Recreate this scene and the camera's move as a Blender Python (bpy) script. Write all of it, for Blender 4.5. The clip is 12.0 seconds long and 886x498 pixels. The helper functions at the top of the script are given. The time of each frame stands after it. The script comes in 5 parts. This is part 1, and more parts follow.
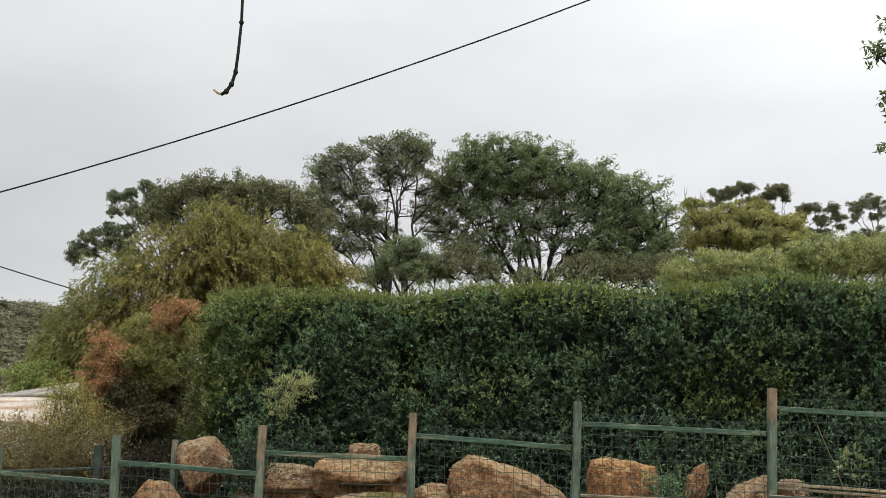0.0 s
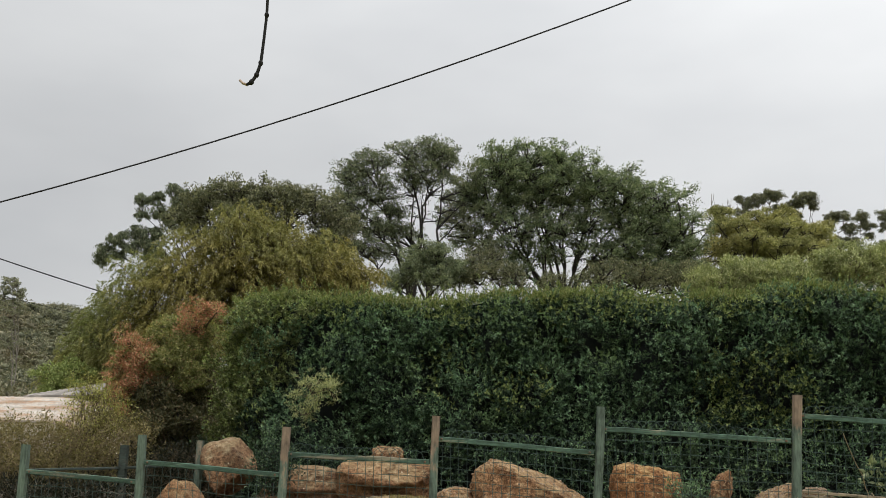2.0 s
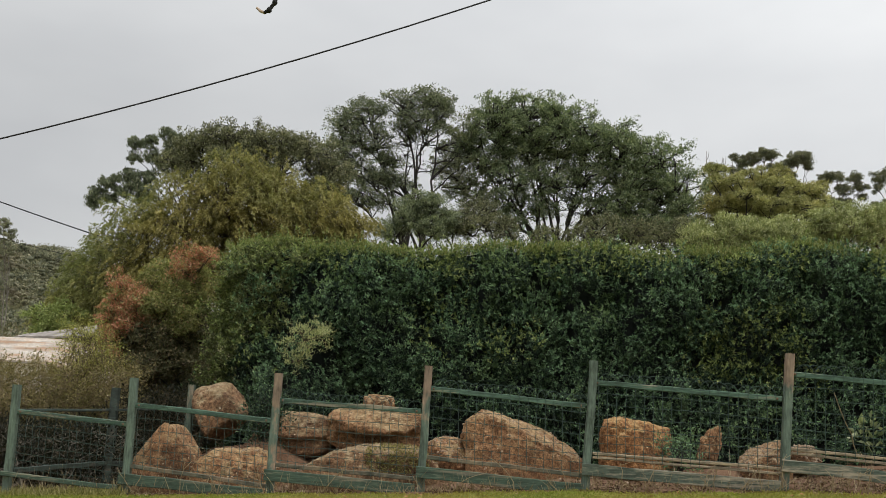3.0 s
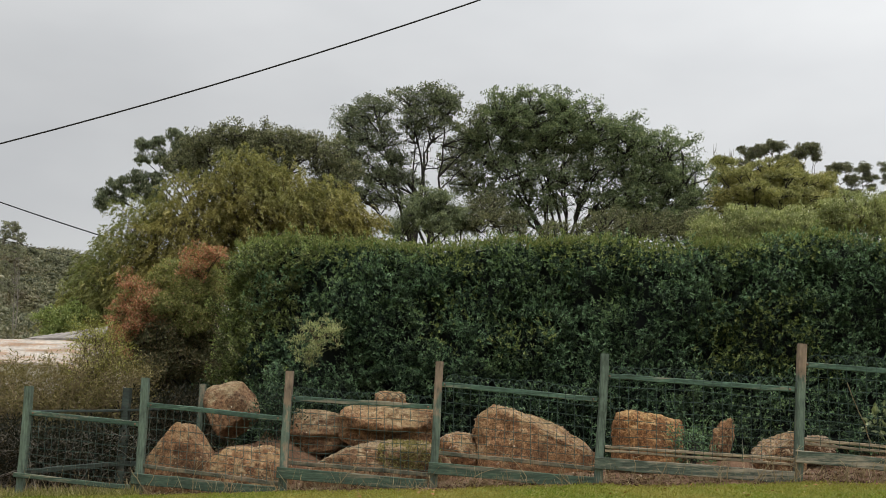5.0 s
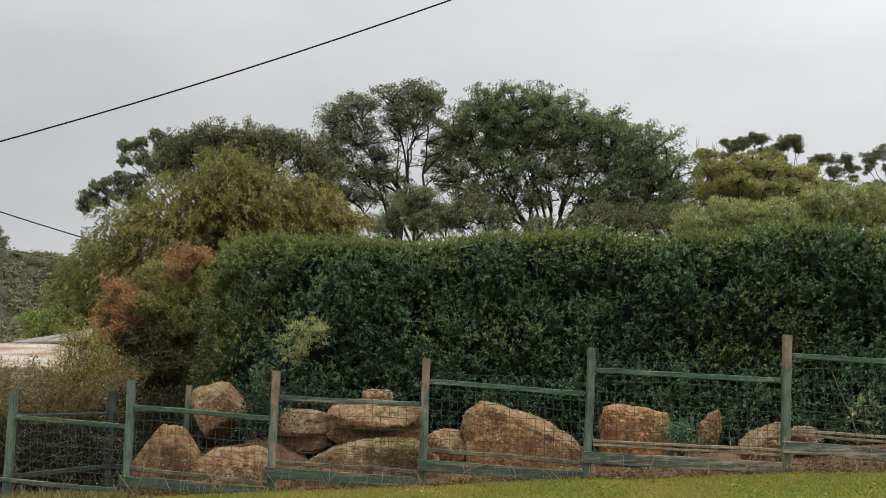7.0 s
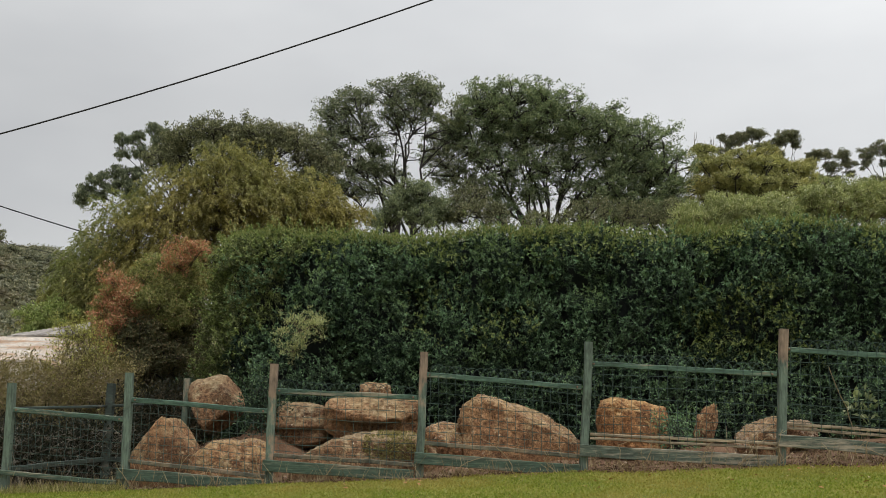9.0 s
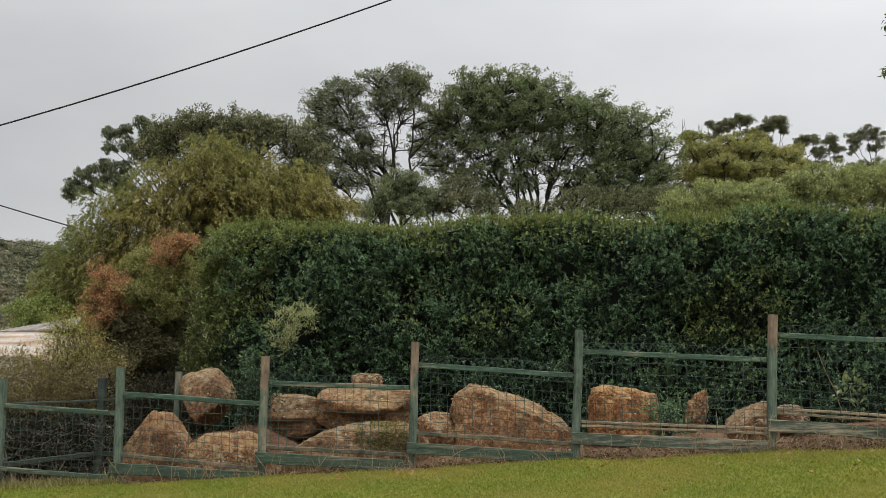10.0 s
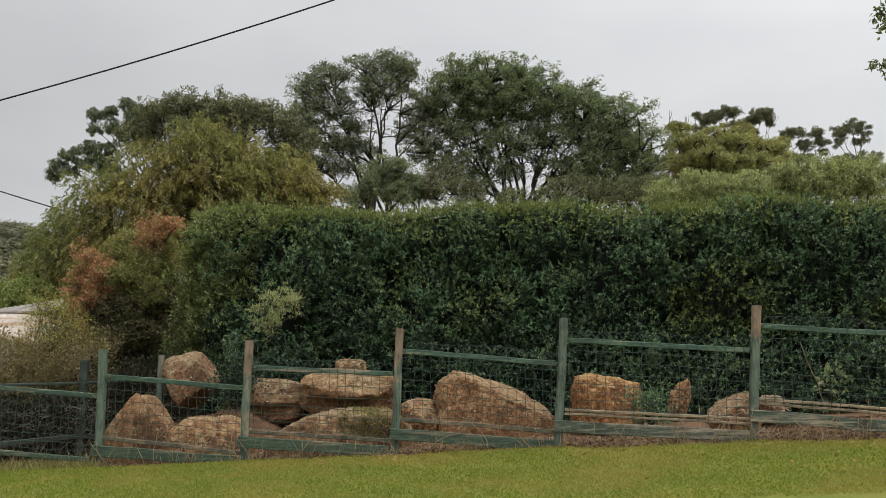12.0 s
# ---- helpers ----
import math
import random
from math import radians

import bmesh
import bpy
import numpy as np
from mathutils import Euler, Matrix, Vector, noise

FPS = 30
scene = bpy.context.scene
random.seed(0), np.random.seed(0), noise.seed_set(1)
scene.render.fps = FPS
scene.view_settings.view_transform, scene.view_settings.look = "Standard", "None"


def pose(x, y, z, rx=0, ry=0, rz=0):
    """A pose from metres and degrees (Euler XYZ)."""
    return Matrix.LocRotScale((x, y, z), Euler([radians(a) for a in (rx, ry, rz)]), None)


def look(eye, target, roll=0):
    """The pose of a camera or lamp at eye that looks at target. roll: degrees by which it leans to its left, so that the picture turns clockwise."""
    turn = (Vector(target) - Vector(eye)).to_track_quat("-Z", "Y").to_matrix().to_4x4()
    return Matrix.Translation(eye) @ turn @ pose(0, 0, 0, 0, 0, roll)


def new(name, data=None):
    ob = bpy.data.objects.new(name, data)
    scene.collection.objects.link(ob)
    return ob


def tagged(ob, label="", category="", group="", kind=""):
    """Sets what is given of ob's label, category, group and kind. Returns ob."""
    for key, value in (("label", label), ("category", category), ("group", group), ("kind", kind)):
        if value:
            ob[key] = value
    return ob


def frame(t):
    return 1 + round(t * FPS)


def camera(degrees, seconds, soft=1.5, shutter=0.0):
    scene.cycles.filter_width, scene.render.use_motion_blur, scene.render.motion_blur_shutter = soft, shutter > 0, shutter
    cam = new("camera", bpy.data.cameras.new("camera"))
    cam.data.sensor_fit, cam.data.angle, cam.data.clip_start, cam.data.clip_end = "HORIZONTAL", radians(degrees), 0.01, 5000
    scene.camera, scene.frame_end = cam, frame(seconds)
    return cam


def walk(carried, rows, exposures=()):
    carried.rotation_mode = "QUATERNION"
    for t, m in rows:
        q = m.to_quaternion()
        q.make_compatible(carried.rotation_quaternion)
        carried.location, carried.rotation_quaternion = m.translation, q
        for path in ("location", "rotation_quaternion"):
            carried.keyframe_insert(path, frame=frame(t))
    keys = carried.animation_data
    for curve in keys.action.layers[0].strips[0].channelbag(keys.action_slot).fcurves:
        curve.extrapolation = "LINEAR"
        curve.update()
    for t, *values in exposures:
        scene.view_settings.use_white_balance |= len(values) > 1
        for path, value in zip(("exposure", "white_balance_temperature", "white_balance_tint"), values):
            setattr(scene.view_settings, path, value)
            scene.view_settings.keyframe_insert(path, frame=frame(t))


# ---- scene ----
cam = camera(46.0, 12.0, 0.6)
PATH = [
    (0, (0.033, -0.088, 1.633), (-0.001, 1.874, 2.017), 0.3),
    (0.5, (0.037, -0.092, 1.626), (-0.02, 1.866, 2.03), 0.6),
    (1, (0.039, -0.106, 1.619), (-0.022, 1.851, 2.026), 0.8),
    (1.5, (0.037, -0.092, 1.622), (-0.039, 1.867, 2.017), 0.7),
    (2, (0.043, -0.112, 1.602), (-0.039, 1.847, 1.997), 1.0),
    (2.5, (0.031, -0.071, 1.607), (-0.038, 1.901, 1.932), 2.0),
    (3, (-0.0035, -0.042, 1.6040), (-0.0683, 1.934, 1.9070), 2.3),
    (5, (-0.0140, -0.022, 1.5850), (-0.0943, 1.954, 1.8823), 1.5),
    (5.5, (-0.0130, -0.018, 1.5910), (-0.0922, 1.958, 1.8893), 1.4),
    (6, (-0.0240, -0.024, 1.5890), (-0.0940, 1.950, 1.8977), 1.0),
    (6.5, (-0.0110, -0.014, 1.5810), (-0.0747, 1.963, 1.8738), 0.6),
    (7, (-0.0120, -0.008, 1.5840), (-0.0643, 1.969, 1.8762), 0.5),
    (9, (-0.017, -0.032, 1.571), (-0.064, 1.947, 1.853), 0.6),
    (9.5, (-0.014, -0.012, 1.574), (-0.084, 1.967, 1.854), 0.7),
    (10, (-0.014, -0.045, 1.573), (-0.042, 1.938, 1.836), -0.2),
    (10.5, (-0.005, -0.043, 1.573), (-0.026, 1.94, 1.833), -0.7),
    (11, (-0.006, -0.028, 1.573), (-0.018, 1.956, 1.829), -0.2),
    (11.5, (-0.023, -0.043, 1.572), (-0.016, 1.941, 1.82), 0.0),
    (12, (-0.017, -0.026, 1.566), (-0.017, 1.959, 1.805), 0.5),
]
walk(cam, [(t, look(eye, aim, roll)) for t, eye, aim, roll in PATH], [(0, 0.22), (0.4, 0.08), (1, 0.02), (12, 0.0)])

# ---- sky and light ----
SUN_ELEVATION, SUN_AZIMUTH = radians(64), radians(150)
world = bpy.data.worlds.new("overcast_sky")
scene.world = world
world.use_nodes = True
wn, wl = world.node_tree.nodes, world.node_tree.links
wn.clear()
w_out = wn.new("ShaderNodeOutputWorld")
w_mix = wn.new("ShaderNodeMixShader")
w_mix.inputs[0].default_value = 0.93
w_sky = wn.new("ShaderNodeTexSky")
w_sky.sky_type, w_sky.sun_disc = "NISHITA", False
w_sky.sun_elevation, w_sky.sun_rotation = SUN_ELEVATION, SUN_AZIMUTH
w_sky.air_density, w_sky.dust_density = 1.0, 4.0
w_blue = wn.new("ShaderNodeBackground")
w_blue.inputs[1].default_value = 0.1
w_cloud = wn.new("ShaderNodeBackground")
w_cloud.inputs[1].default_value = 1.0
w_co = wn.new("ShaderNodeTexCoord")
w_map = wn.new("ShaderNodeMapping")
w_map.inputs["Scale"].default_value = (1.6, 1.6, 4.0)
w_noise = wn.new("ShaderNodeTexNoise")
w_noise.inputs["Scale"].default_value, w_noise.inputs["Detail"].default_value = 1.7, 4.0
w_noise.inputs["Roughness"].default_value = 0.5
w_ramp = wn.new("ShaderNodeValToRGB")
w_ramp.color_ramp.elements[0].position, w_ramp.color_ramp.elements[0].color = 0.3, (0.522, 0.532, 0.543, 1)
w_ramp.color_ramp.elements[1].position, w_ramp.color_ramp.elements[1].color = 0.7, (0.642, 0.65, 0.653, 1)
wl.new(w_co.outputs["Generated"], w_map.inputs[0])
wl.new(w_map.outputs[0], w_noise.inputs["Vector"])
wl.new(w_noise.outputs[0], w_ramp.inputs[0])
w_sep = wn.new("ShaderNodeSeparateXYZ")
w_rise = wn.new("ShaderNodeMapRange")
w_rise.inputs["To Min"].default_value, w_rise.inputs["To Max"].default_value = 1.0, 3.6
wl.new(w_co.outputs["Generated"], w_sep.inputs[0])
w_sq = wn.new("ShaderNodeMath")
w_sq.operation = "MULTIPLY"
wl.new(w_sep.outputs["Z"], w_sq.inputs[0])
wl.new(w_sep.outputs["Z"], w_sq.inputs[1])
w_side = wn.new("ShaderNodeMath")
w_side.operation = "MULTIPLY_ADD"
w_side.inputs[1].default_value = 0.2
wl.new(w_sep.outputs["X"], w_side.inputs[0])
wl.new(w_sq.outputs[0], w_side.inputs[2])
wl.new(w_side.outputs[0], w_rise.inputs["Value"])
wl.new(w_rise.outputs[0], w_cloud.inputs[1])
wl.new(w_ramp.outputs[0], w_cloud.inputs[0])
wl.new(w_sky.outputs[0], w_blue.inputs[0])
wl.new(w_blue.outputs[0], w_mix.inputs[1])
wl.new(w_cloud.outputs[0], w_mix.inputs[2])
wl.new(w_mix.outputs[0], w_out.inputs[0])

sun_data = bpy.data.lights.new("sun", "SUN")
sun_data.energy, sun_data.angle, sun_data.color = 1.4, radians(12), (1.0, 0.96, 0.9)
sun = new("sun", sun_data)
sun_way = Vector((math.sin(SUN_AZIMUTH) * math.cos(SUN_ELEVATION), math.cos(SUN_AZIMUTH) * math.cos(SUN_ELEVATION), math.sin(SUN_ELEVATION)))
sun.matrix_basis = look(sun_way * 60, (0, 0, 0))


# ---- materials ----
def nodes_of(name):
    m = bpy.data.materials.new(name)
    m.use_nodes = True
    n = m.node_tree.nodes
    return m, n, m.node_tree.links, n["Principled BSDF"], n["Material Output"]


def ramp_node(n, stops):
    r = n.new("ShaderNodeValToRGB")
    e = r.color_ramp.elements
    while len(e) < len(stops):
        e.new(0.5)
    for el, (p, c) in zip(e, stops):
        el.position, el.color = p, (*c, 1)
    return r


def noise_node(n, l, scale, detail=4.0, rough=0.55, coord="Object", stretch=None):
    co = n.new("ShaderNodeTexCoord")
    t = n.new("ShaderNodeTexNoise")
    t.inputs["Scale"].default_value, t.inputs["Detail"].default_value, t.inputs["Roughness"].default_value = scale, detail, rough
    if stretch:
        mp = n.new("ShaderNodeMapping")
        mp.inputs["Scale"].default_value = stretch
        l.new(co.outputs[coord], mp.inputs[0])
        l.new(mp.outputs[0], t.inputs["Vector"])
    else:
        l.new(co.outputs[coord], t.inputs["Vector"])
    return t


def mix_node(n, l, fac, a, b, blend="MIX"):
    m = n.new("ShaderNodeMix")
    m.data_type, m.blend_type = "RGBA", blend
    for sock, v in ((m.inputs[0], fac), (m.inputs[6], a), (m.inputs[7], b)):
        if isinstance(v, (int, float)):
            sock.default_value = v
        elif isinstance(v, tuple):
            sock.default_value = (*v, 1)
        else:
            l.new(v, sock)
    return m.outputs[2]


def add_bump(n, l, bsdf, height, strength, distance):
    b = n.new("ShaderNodeBump")
    b.inputs["Strength"].default_value, b.inputs["Distance"].default_value = strength, distance
    l.new(height, b.inputs["Height"])
    l.new(b.outputs[0], bsdf.inputs["Normal"])


def leaf_material(name, stops, patch=None, patch_scale=0.5, patch_range=(0.45, 0.65), rough=0.5, thin=0.3, clump=0.0):
    """Leaves: each its own tint, broad patches of another tint, light passing through thin blades."""
    m, n, l, b, out = nodes_of(name)
    g = n.new("ShaderNodeNewGeometry")
    r = ramp_node(n, stops)
    l.new(g.outputs["Random Per Island"], r.inputs[0])
    col = r.outputs[0]
    if patch:
        t = noise_node(n, l, patch_scale, 3.0)
        pr = ramp_node(n, [(patch_range[0], (0, 0, 0)), (patch_range[1], (1, 1, 1))])
        l.new(t.outputs[0], pr.inputs[0])
        col = mix_node(n, l, pr.outputs[0], col, mix_node(n, l, 0.75, col, patch))
    if clump:
        c = noise_node(n, l, clump, 2.0, 0.5)
        cr = ramp_node(n, [(0.34, (0.68, 0.7, 0.68)), (0.5, (1.0, 1.0, 1.0)), (0.66, (1.32, 1.3, 1.27))])
        l.new(c.outputs[0], cr.inputs[0])
        col = mix_node(n, l, 1.0, col, cr.outputs[0], "MULTIPLY")
    l.new(col, b.inputs["Base Color"])
    b.inputs["Roughness"].default_value = rough
    b.inputs["Specular IOR Level"].default_value = 0.16
    tr = n.new("ShaderNodeBsdfTranslucent")
    l.new(mix_node(n, l, 1.0, col, (1.0, 1.0, 0.6), "MULTIPLY"), tr.inputs[0])
    mx = n.new("ShaderNodeMixShader")
    mx.inputs[0].default_value = thin
    l.new(b.outputs[0], mx.inputs[1])
    l.new(tr.outputs[0], mx.inputs[2])
    l.new(mx.outputs[0], out.inputs[0])
    return m


def bark_material(name, dark, light, scale=6.0):
    m, n, l, b, out = nodes_of(name)
    t = noise_node(n, l, scale, 6.0, 0.65, stretch=(1, 1, 0.25))
    r = ramp_node(n, [(0.35, dark), (0.68, light)])
    l.new(t.outputs[0], r.inputs[0])
    l.new(r.outputs[0], b.inputs["Base Color"])
    b.inputs["Roughness"].default_value = 0.9
    add_bump(n, l, b, t.outputs[0], 0.5, 0.02)
    return m


def granite_material(name="weathered_granite", hue=(1.0, 1.0, 1.0)):
    """Weathered reddish granite: rust stain, coarse grains, grey-tan lichen with top light painted on upper faces, pale
    lichen spots, cracks.
    """
    m, n, l, b, out = nodes_of(name)
    info = n.new("ShaderNodeObjectInfo")
    co = n.new("ShaderNodeTexCoord")
    broad = noise_node(n, l, 3.4, 7.0, 0.66)
    mid = noise_node(n, l, 13.0, 6.0, 0.68)
    fine = noise_node(n, l, 70.0, 3.0, 0.75)
    base = ramp_node(n, [(0.3, (0.11, 0.062, 0.036)), (0.43, (0.2, 0.115, 0.066)), (0.54, (0.275, 0.172, 0.1)), (0.66, (0.36, 0.25, 0.155))])
    l.new(mix_node(n, l, 0.4, broad.outputs[0], mid.outputs[0]), base.inputs[0])
    grain = ramp_node(n, [(0.3, (0.5, 0.48, 0.46)), (0.5, (0.96, 0.95, 0.93)), (0.7, (1.5, 1.46, 1.4))])
    l.new(fine.outputs[0], grain.inputs[0])
    col = mix_node(n, l, 1.0, base.outputs[0], grain.outputs[0], "MULTIPLY")
    mottle = ramp_node(n, [(0.36, (0.5, 0.47, 0.45)), (0.5, (1.0, 1.0, 1.0)), (0.62, (1.35, 1.33, 1.28))])
    l.new(noise_node(n, l, 24.0, 5.0, 0.7).outputs[0], mottle.inputs[0])
    col = mix_node(n, l, 1.0, col, mottle.outputs[0], "MULTIPLY")
    stain = ramp_node(n, [(0.5, (1.0, 1.0, 1.0)), (0.6, (0.5, 0.47, 0.46))])
    l.new(noise_node(n, l, 2.3, 6.0, 0.65, stretch=(1, 1, 0.6)).outputs[0], stain.inputs[0])
    col = mix_node(n, l, 1.0, col, stain.outputs[0], "MULTIPLY")
    # grey-tan lichen and dust, plus top light painted in by the normal's Z
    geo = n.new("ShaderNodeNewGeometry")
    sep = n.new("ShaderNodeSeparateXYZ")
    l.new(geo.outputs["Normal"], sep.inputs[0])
    crust_toplight = n.new("ShaderNodeMath")
    crust_toplight.operation = "MULTIPLY_ADD"
    crust_toplight.inputs[1].default_value = 0.26
    l.new(sep.outputs["Z"], crust_toplight.inputs[0])
    l.new(noise_node(n, l, 7.0, 8.0, 0.75).outputs[0], crust_toplight.inputs[2])
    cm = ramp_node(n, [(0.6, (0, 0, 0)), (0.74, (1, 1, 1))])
    l.new(crust_toplight.outputs[0], cm.inputs[0])
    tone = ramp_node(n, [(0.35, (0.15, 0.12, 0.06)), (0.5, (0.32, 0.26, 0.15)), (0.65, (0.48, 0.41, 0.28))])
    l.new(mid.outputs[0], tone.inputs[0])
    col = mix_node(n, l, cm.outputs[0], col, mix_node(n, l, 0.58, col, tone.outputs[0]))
    # lichen spots
    spot = n.new("ShaderNodeTexVoronoi")
    spot.inputs["Scale"].default_value = 17.0
    l.new(co.outputs["Object"], spot.inputs["Vector"])
    sm = ramp_node(n, [(0.12, (1, 1, 1)), (0.2, (0, 0, 0))])
    l.new(spot.outputs["Distance"], sm.inputs[0])
    some = ramp_node(n, [(0.56, (0, 0, 0)), (0.6, (1, 1, 1))])
    l.new(noise_node(n, l, 5.0, 3.0, 0.6).outputs[0], some.inputs[0])
    col = mix_node(n, l, mix_node(n, l, 1.0, sm.outputs[0], some.outputs[0], "MULTIPLY"), col, (0.52, 0.47, 0.37))
    # cracks
    warp = n.new("ShaderNodeVectorMath")
    warp.operation = "MULTIPLY_ADD"
    warp.inputs[1].default_value = (0.6, 0.6, 0.6)
    l.new(broad.outputs["Color"], warp.inputs[0])
    l.new(co.outputs["Object"], warp.inputs[2])
    crack = n.new("ShaderNodeTexVoronoi")
    crack.feature = "DISTANCE_TO_EDGE"
    crack.inputs["Scale"].default_value = 1.9
    l.new(warp.outputs[0], crack.inputs["Vector"])
    cr = ramp_node(n, [(0.0, (0.25, 0.22, 0.2)), (0.018, (1, 1, 1))])
    l.new(crack.outputs["Distance"], cr.inputs[0])
    cr2 = ramp_node(n, [(0.45, (0, 0, 0)), (0.56, (1, 1, 1))])
    l.new(mid.outputs[0], cr2.inputs[0])
    col = mix_node(n, l, cr2.outputs[0], col, mix_node(n, l, 1.0, col, cr.outputs[0], "MULTIPLY"))
    tint = ramp_node(n, [(0.0, (0.88, 0.9, 0.94)), (1.0, (1.08, 1.0, 0.92))])
    l.new(info.outputs["Random"], tint.inputs[0])
    col = mix_node(n, l, 1.0, col, tint.outputs[0], "MULTIPLY")
    l.new(mix_node(n, l, 1.0, col, hue, "MULTIPLY"), b.inputs["Base Color"])
    b.inputs["Roughness"].default_value = 0.88
    b.inputs["Specular IOR Level"].default_value = 0.3
    add_bump(n, l, b, mix_node(n, l, 0.45, mid.outputs[0], fine.outputs[0]), 1.0, 0.05)
    return m


def painted_wood(name, paint, wood, worn=(0.52, 0.62), run=(0.5, 1, 0.7), grain_run=(0.15, 1, 1), bare_top=0.0):
    """Old green paint, faded and flaked down to bare grey-brown timber."""
    m, n, l, b, out = nodes_of(name)
    g = n.new("ShaderNodeObjectInfo")
    ad = n.new("ShaderNodeVectorMath")
    co = n.new("ShaderNodeTexCoord")
    sc = n.new("ShaderNodeVectorMath")
    sc.operation = "SCALE"
    sc.inputs[0].default_value = (13.0, 7.0, 17.0)
    l.new(g.outputs["Random"], sc.inputs["Scale"])
    l.new(co.outputs["Object"], ad.inputs[0])
    l.new(sc.outputs[0], ad.inputs[1])
    flake = n.new("ShaderNodeTexNoise")
    flake.inputs["Scale"].default_value, flake.inputs["Detail"].default_value, flake.inputs["Roughness"].default_value = 4.5, 8.0, 0.72
    mp = n.new("ShaderNodeMapping")
    mp.inputs["Scale"].default_value = run
    l.new(ad.outputs[0], mp.inputs[0])
    l.new(mp.outputs[0], flake.inputs["Vector"])
    grain = noise_node(n, l, 60.0, 4.0, 0.6, stretch=grain_run)
    pr = ramp_node(n, [(0.3, tuple(c * 0.6 for c in paint)), (0.7, tuple(min(1, c * 1.35 + 0.01) for c in paint))])
    l.new(grain.outputs[0], pr.inputs[0])
    wr = ramp_node(n, [(0.3, tuple(c * 0.6 for c in wood)), (0.7, wood)])
    l.new(grain.outputs[0], wr.inputs[0])
    fr = ramp_node(n, [(worn[0], (0, 0, 0)), (worn[1], (1, 1, 1))])
    # weather takes the paint off the end grain first
    high = n.new("ShaderNodeSeparateXYZ")
    l.new(co.outputs["Generated"], high.inputs[0])
    end = ramp_node(n, [(0.74, (0, 0, 0)), (0.86, (1, 1, 1))])
    l.new(high.outputs["Z"], end.inputs[0])
    more = n.new("ShaderNodeMath")
    more.operation = "MULTIPLY_ADD"
    more.inputs[1].default_value = bare_top
    l.new(end.outputs[0], more.inputs[0])
    l.new(flake.outputs[0], more.inputs[2])
    l.new(more.outputs[0], fr.inputs[0])
    grime = ramp_node(n, [(0.32, (0.42, 0.41, 0.38)), (0.5, (0.95, 0.95, 0.95)), (0.66, (1.3, 1.28, 1.22))])
    dirt = n.new("ShaderNodeTexNoise")
    dirt.inputs["Scale"].default_value, dirt.inputs["Detail"].default_value, dirt.inputs["Roughness"].default_value = 9.0, 6.0, 0.7
    l.new(mp.outputs[0], dirt.inputs["Vector"])
    l.new(dirt.outputs[0], grime.inputs[0])
    coat = mix_node(n, l, fr.outputs[0], pr.outputs[0], wr.outputs[0])
    l.new(mix_node(n, l, 1.0, coat, grime.outputs[0], "MULTIPLY"), b.inputs["Base Color"])
    b.inputs["Roughness"].default_value = 0.75
    add_bump(n, l, b, grain.outputs[0], 0.4, 0.004)
    return m


def ground_material(name, stops, scale, fine_scale, bump, fine_mix=0.5):
    m, n, l, b, out = nodes_of(name)
    a, f = noise_node(n, l, scale, 5.0, 0.6), noise_node(n, l, fine_scale, 4.0, 0.7)
    r = ramp_node(n, stops)
    l.new(mix_node(n, l, fine_mix, a.outputs[0], f.outputs[0]), r.inputs[0])
    l.new(r.outputs[0], b.inputs["Base Color"])
    b.inputs["Roughness"].default_value = 0.95
    b.inputs["Specular IOR Level"].default_value = 0.2
    add_bump(n, l, b, f.outputs[0], 0.8, bump)
    return m


def plain(name, colour, rough, metal=0.0, vary=0.25, scale=20.0):
    m, n, l, b, out = nodes_of(name)
    t = noise_node(n, l, scale, 5.0)
    r = ramp_node(n, [(0.3, tuple(c * (1 - vary) for c in colour)), (0.7, tuple(min(1, c * (1 + vary)) for c in colour))])
    l.new(t.outputs[0], r.inputs[0])
    l.new(r.outputs[0], b.inputs["Base Color"])
    b.inputs["Roughness"].default_value, b.inputs["Metallic"].default_value = rough, metal
    return m


LAWN = ground_material("mown_lawn", [(0.32, (0.09, 0.116, 0.02)), (0.5, (0.148, 0.164, 0.028)), (0.66, (0.23, 0.2, 0.045))], 1.6, 60.0, 0.006, 0.5)
SOIL = ground_material("reddish_soil", [(0.3, (0.065, 0.038, 0.025)), (0.5, (0.165, 0.096, 0.058)), (0.7, (0.28, 0.18, 0.115))], 3.0, 30.0, 0.03)
PADDOCK = ground_material("rough_pasture", [(0.3, (0.08, 0.085, 0.04)), (0.55, (0.14, 0.13, 0.06)), (0.7, (0.2, 0.17, 0.09))], 0.05, 1.5, 0.1)
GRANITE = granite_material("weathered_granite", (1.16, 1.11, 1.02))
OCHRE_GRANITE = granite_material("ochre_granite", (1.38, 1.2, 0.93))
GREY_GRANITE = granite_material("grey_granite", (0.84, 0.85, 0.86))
GREEN_PAINT = painted_wood("flaking_green_paint", (0.062, 0.118, 0.082), (0.25, 0.225, 0.165), (0.53, 0.61), (0.22, 1, 2.4))
PALE_PAINT = painted_wood("green_post_paint", (0.095, 0.132, 0.1), (0.25, 0.2, 0.145), (0.6, 0.68), (1, 1, 0.4), (1, 1, 0.1), 0.02)
BARE_PAINT = painted_wood("worn_post_paint", (0.095, 0.132, 0.1), (0.27, 0.195, 0.14), (0.55, 0.63), (1, 1, 0.35), (1, 1, 0.1), 0.22)
GREY_WOOD = painted_wood("grey_timber", (0.23, 0.185, 0.125), (0.44, 0.345, 0.23), (0.42, 0.58), (0.25, 1, 2.0))
BROWN_WOOD = painted_wood("damp_brown_timber", (0.1, 0.1, 0.068), (0.25, 0.19, 0.125), (0.45, 0.62))
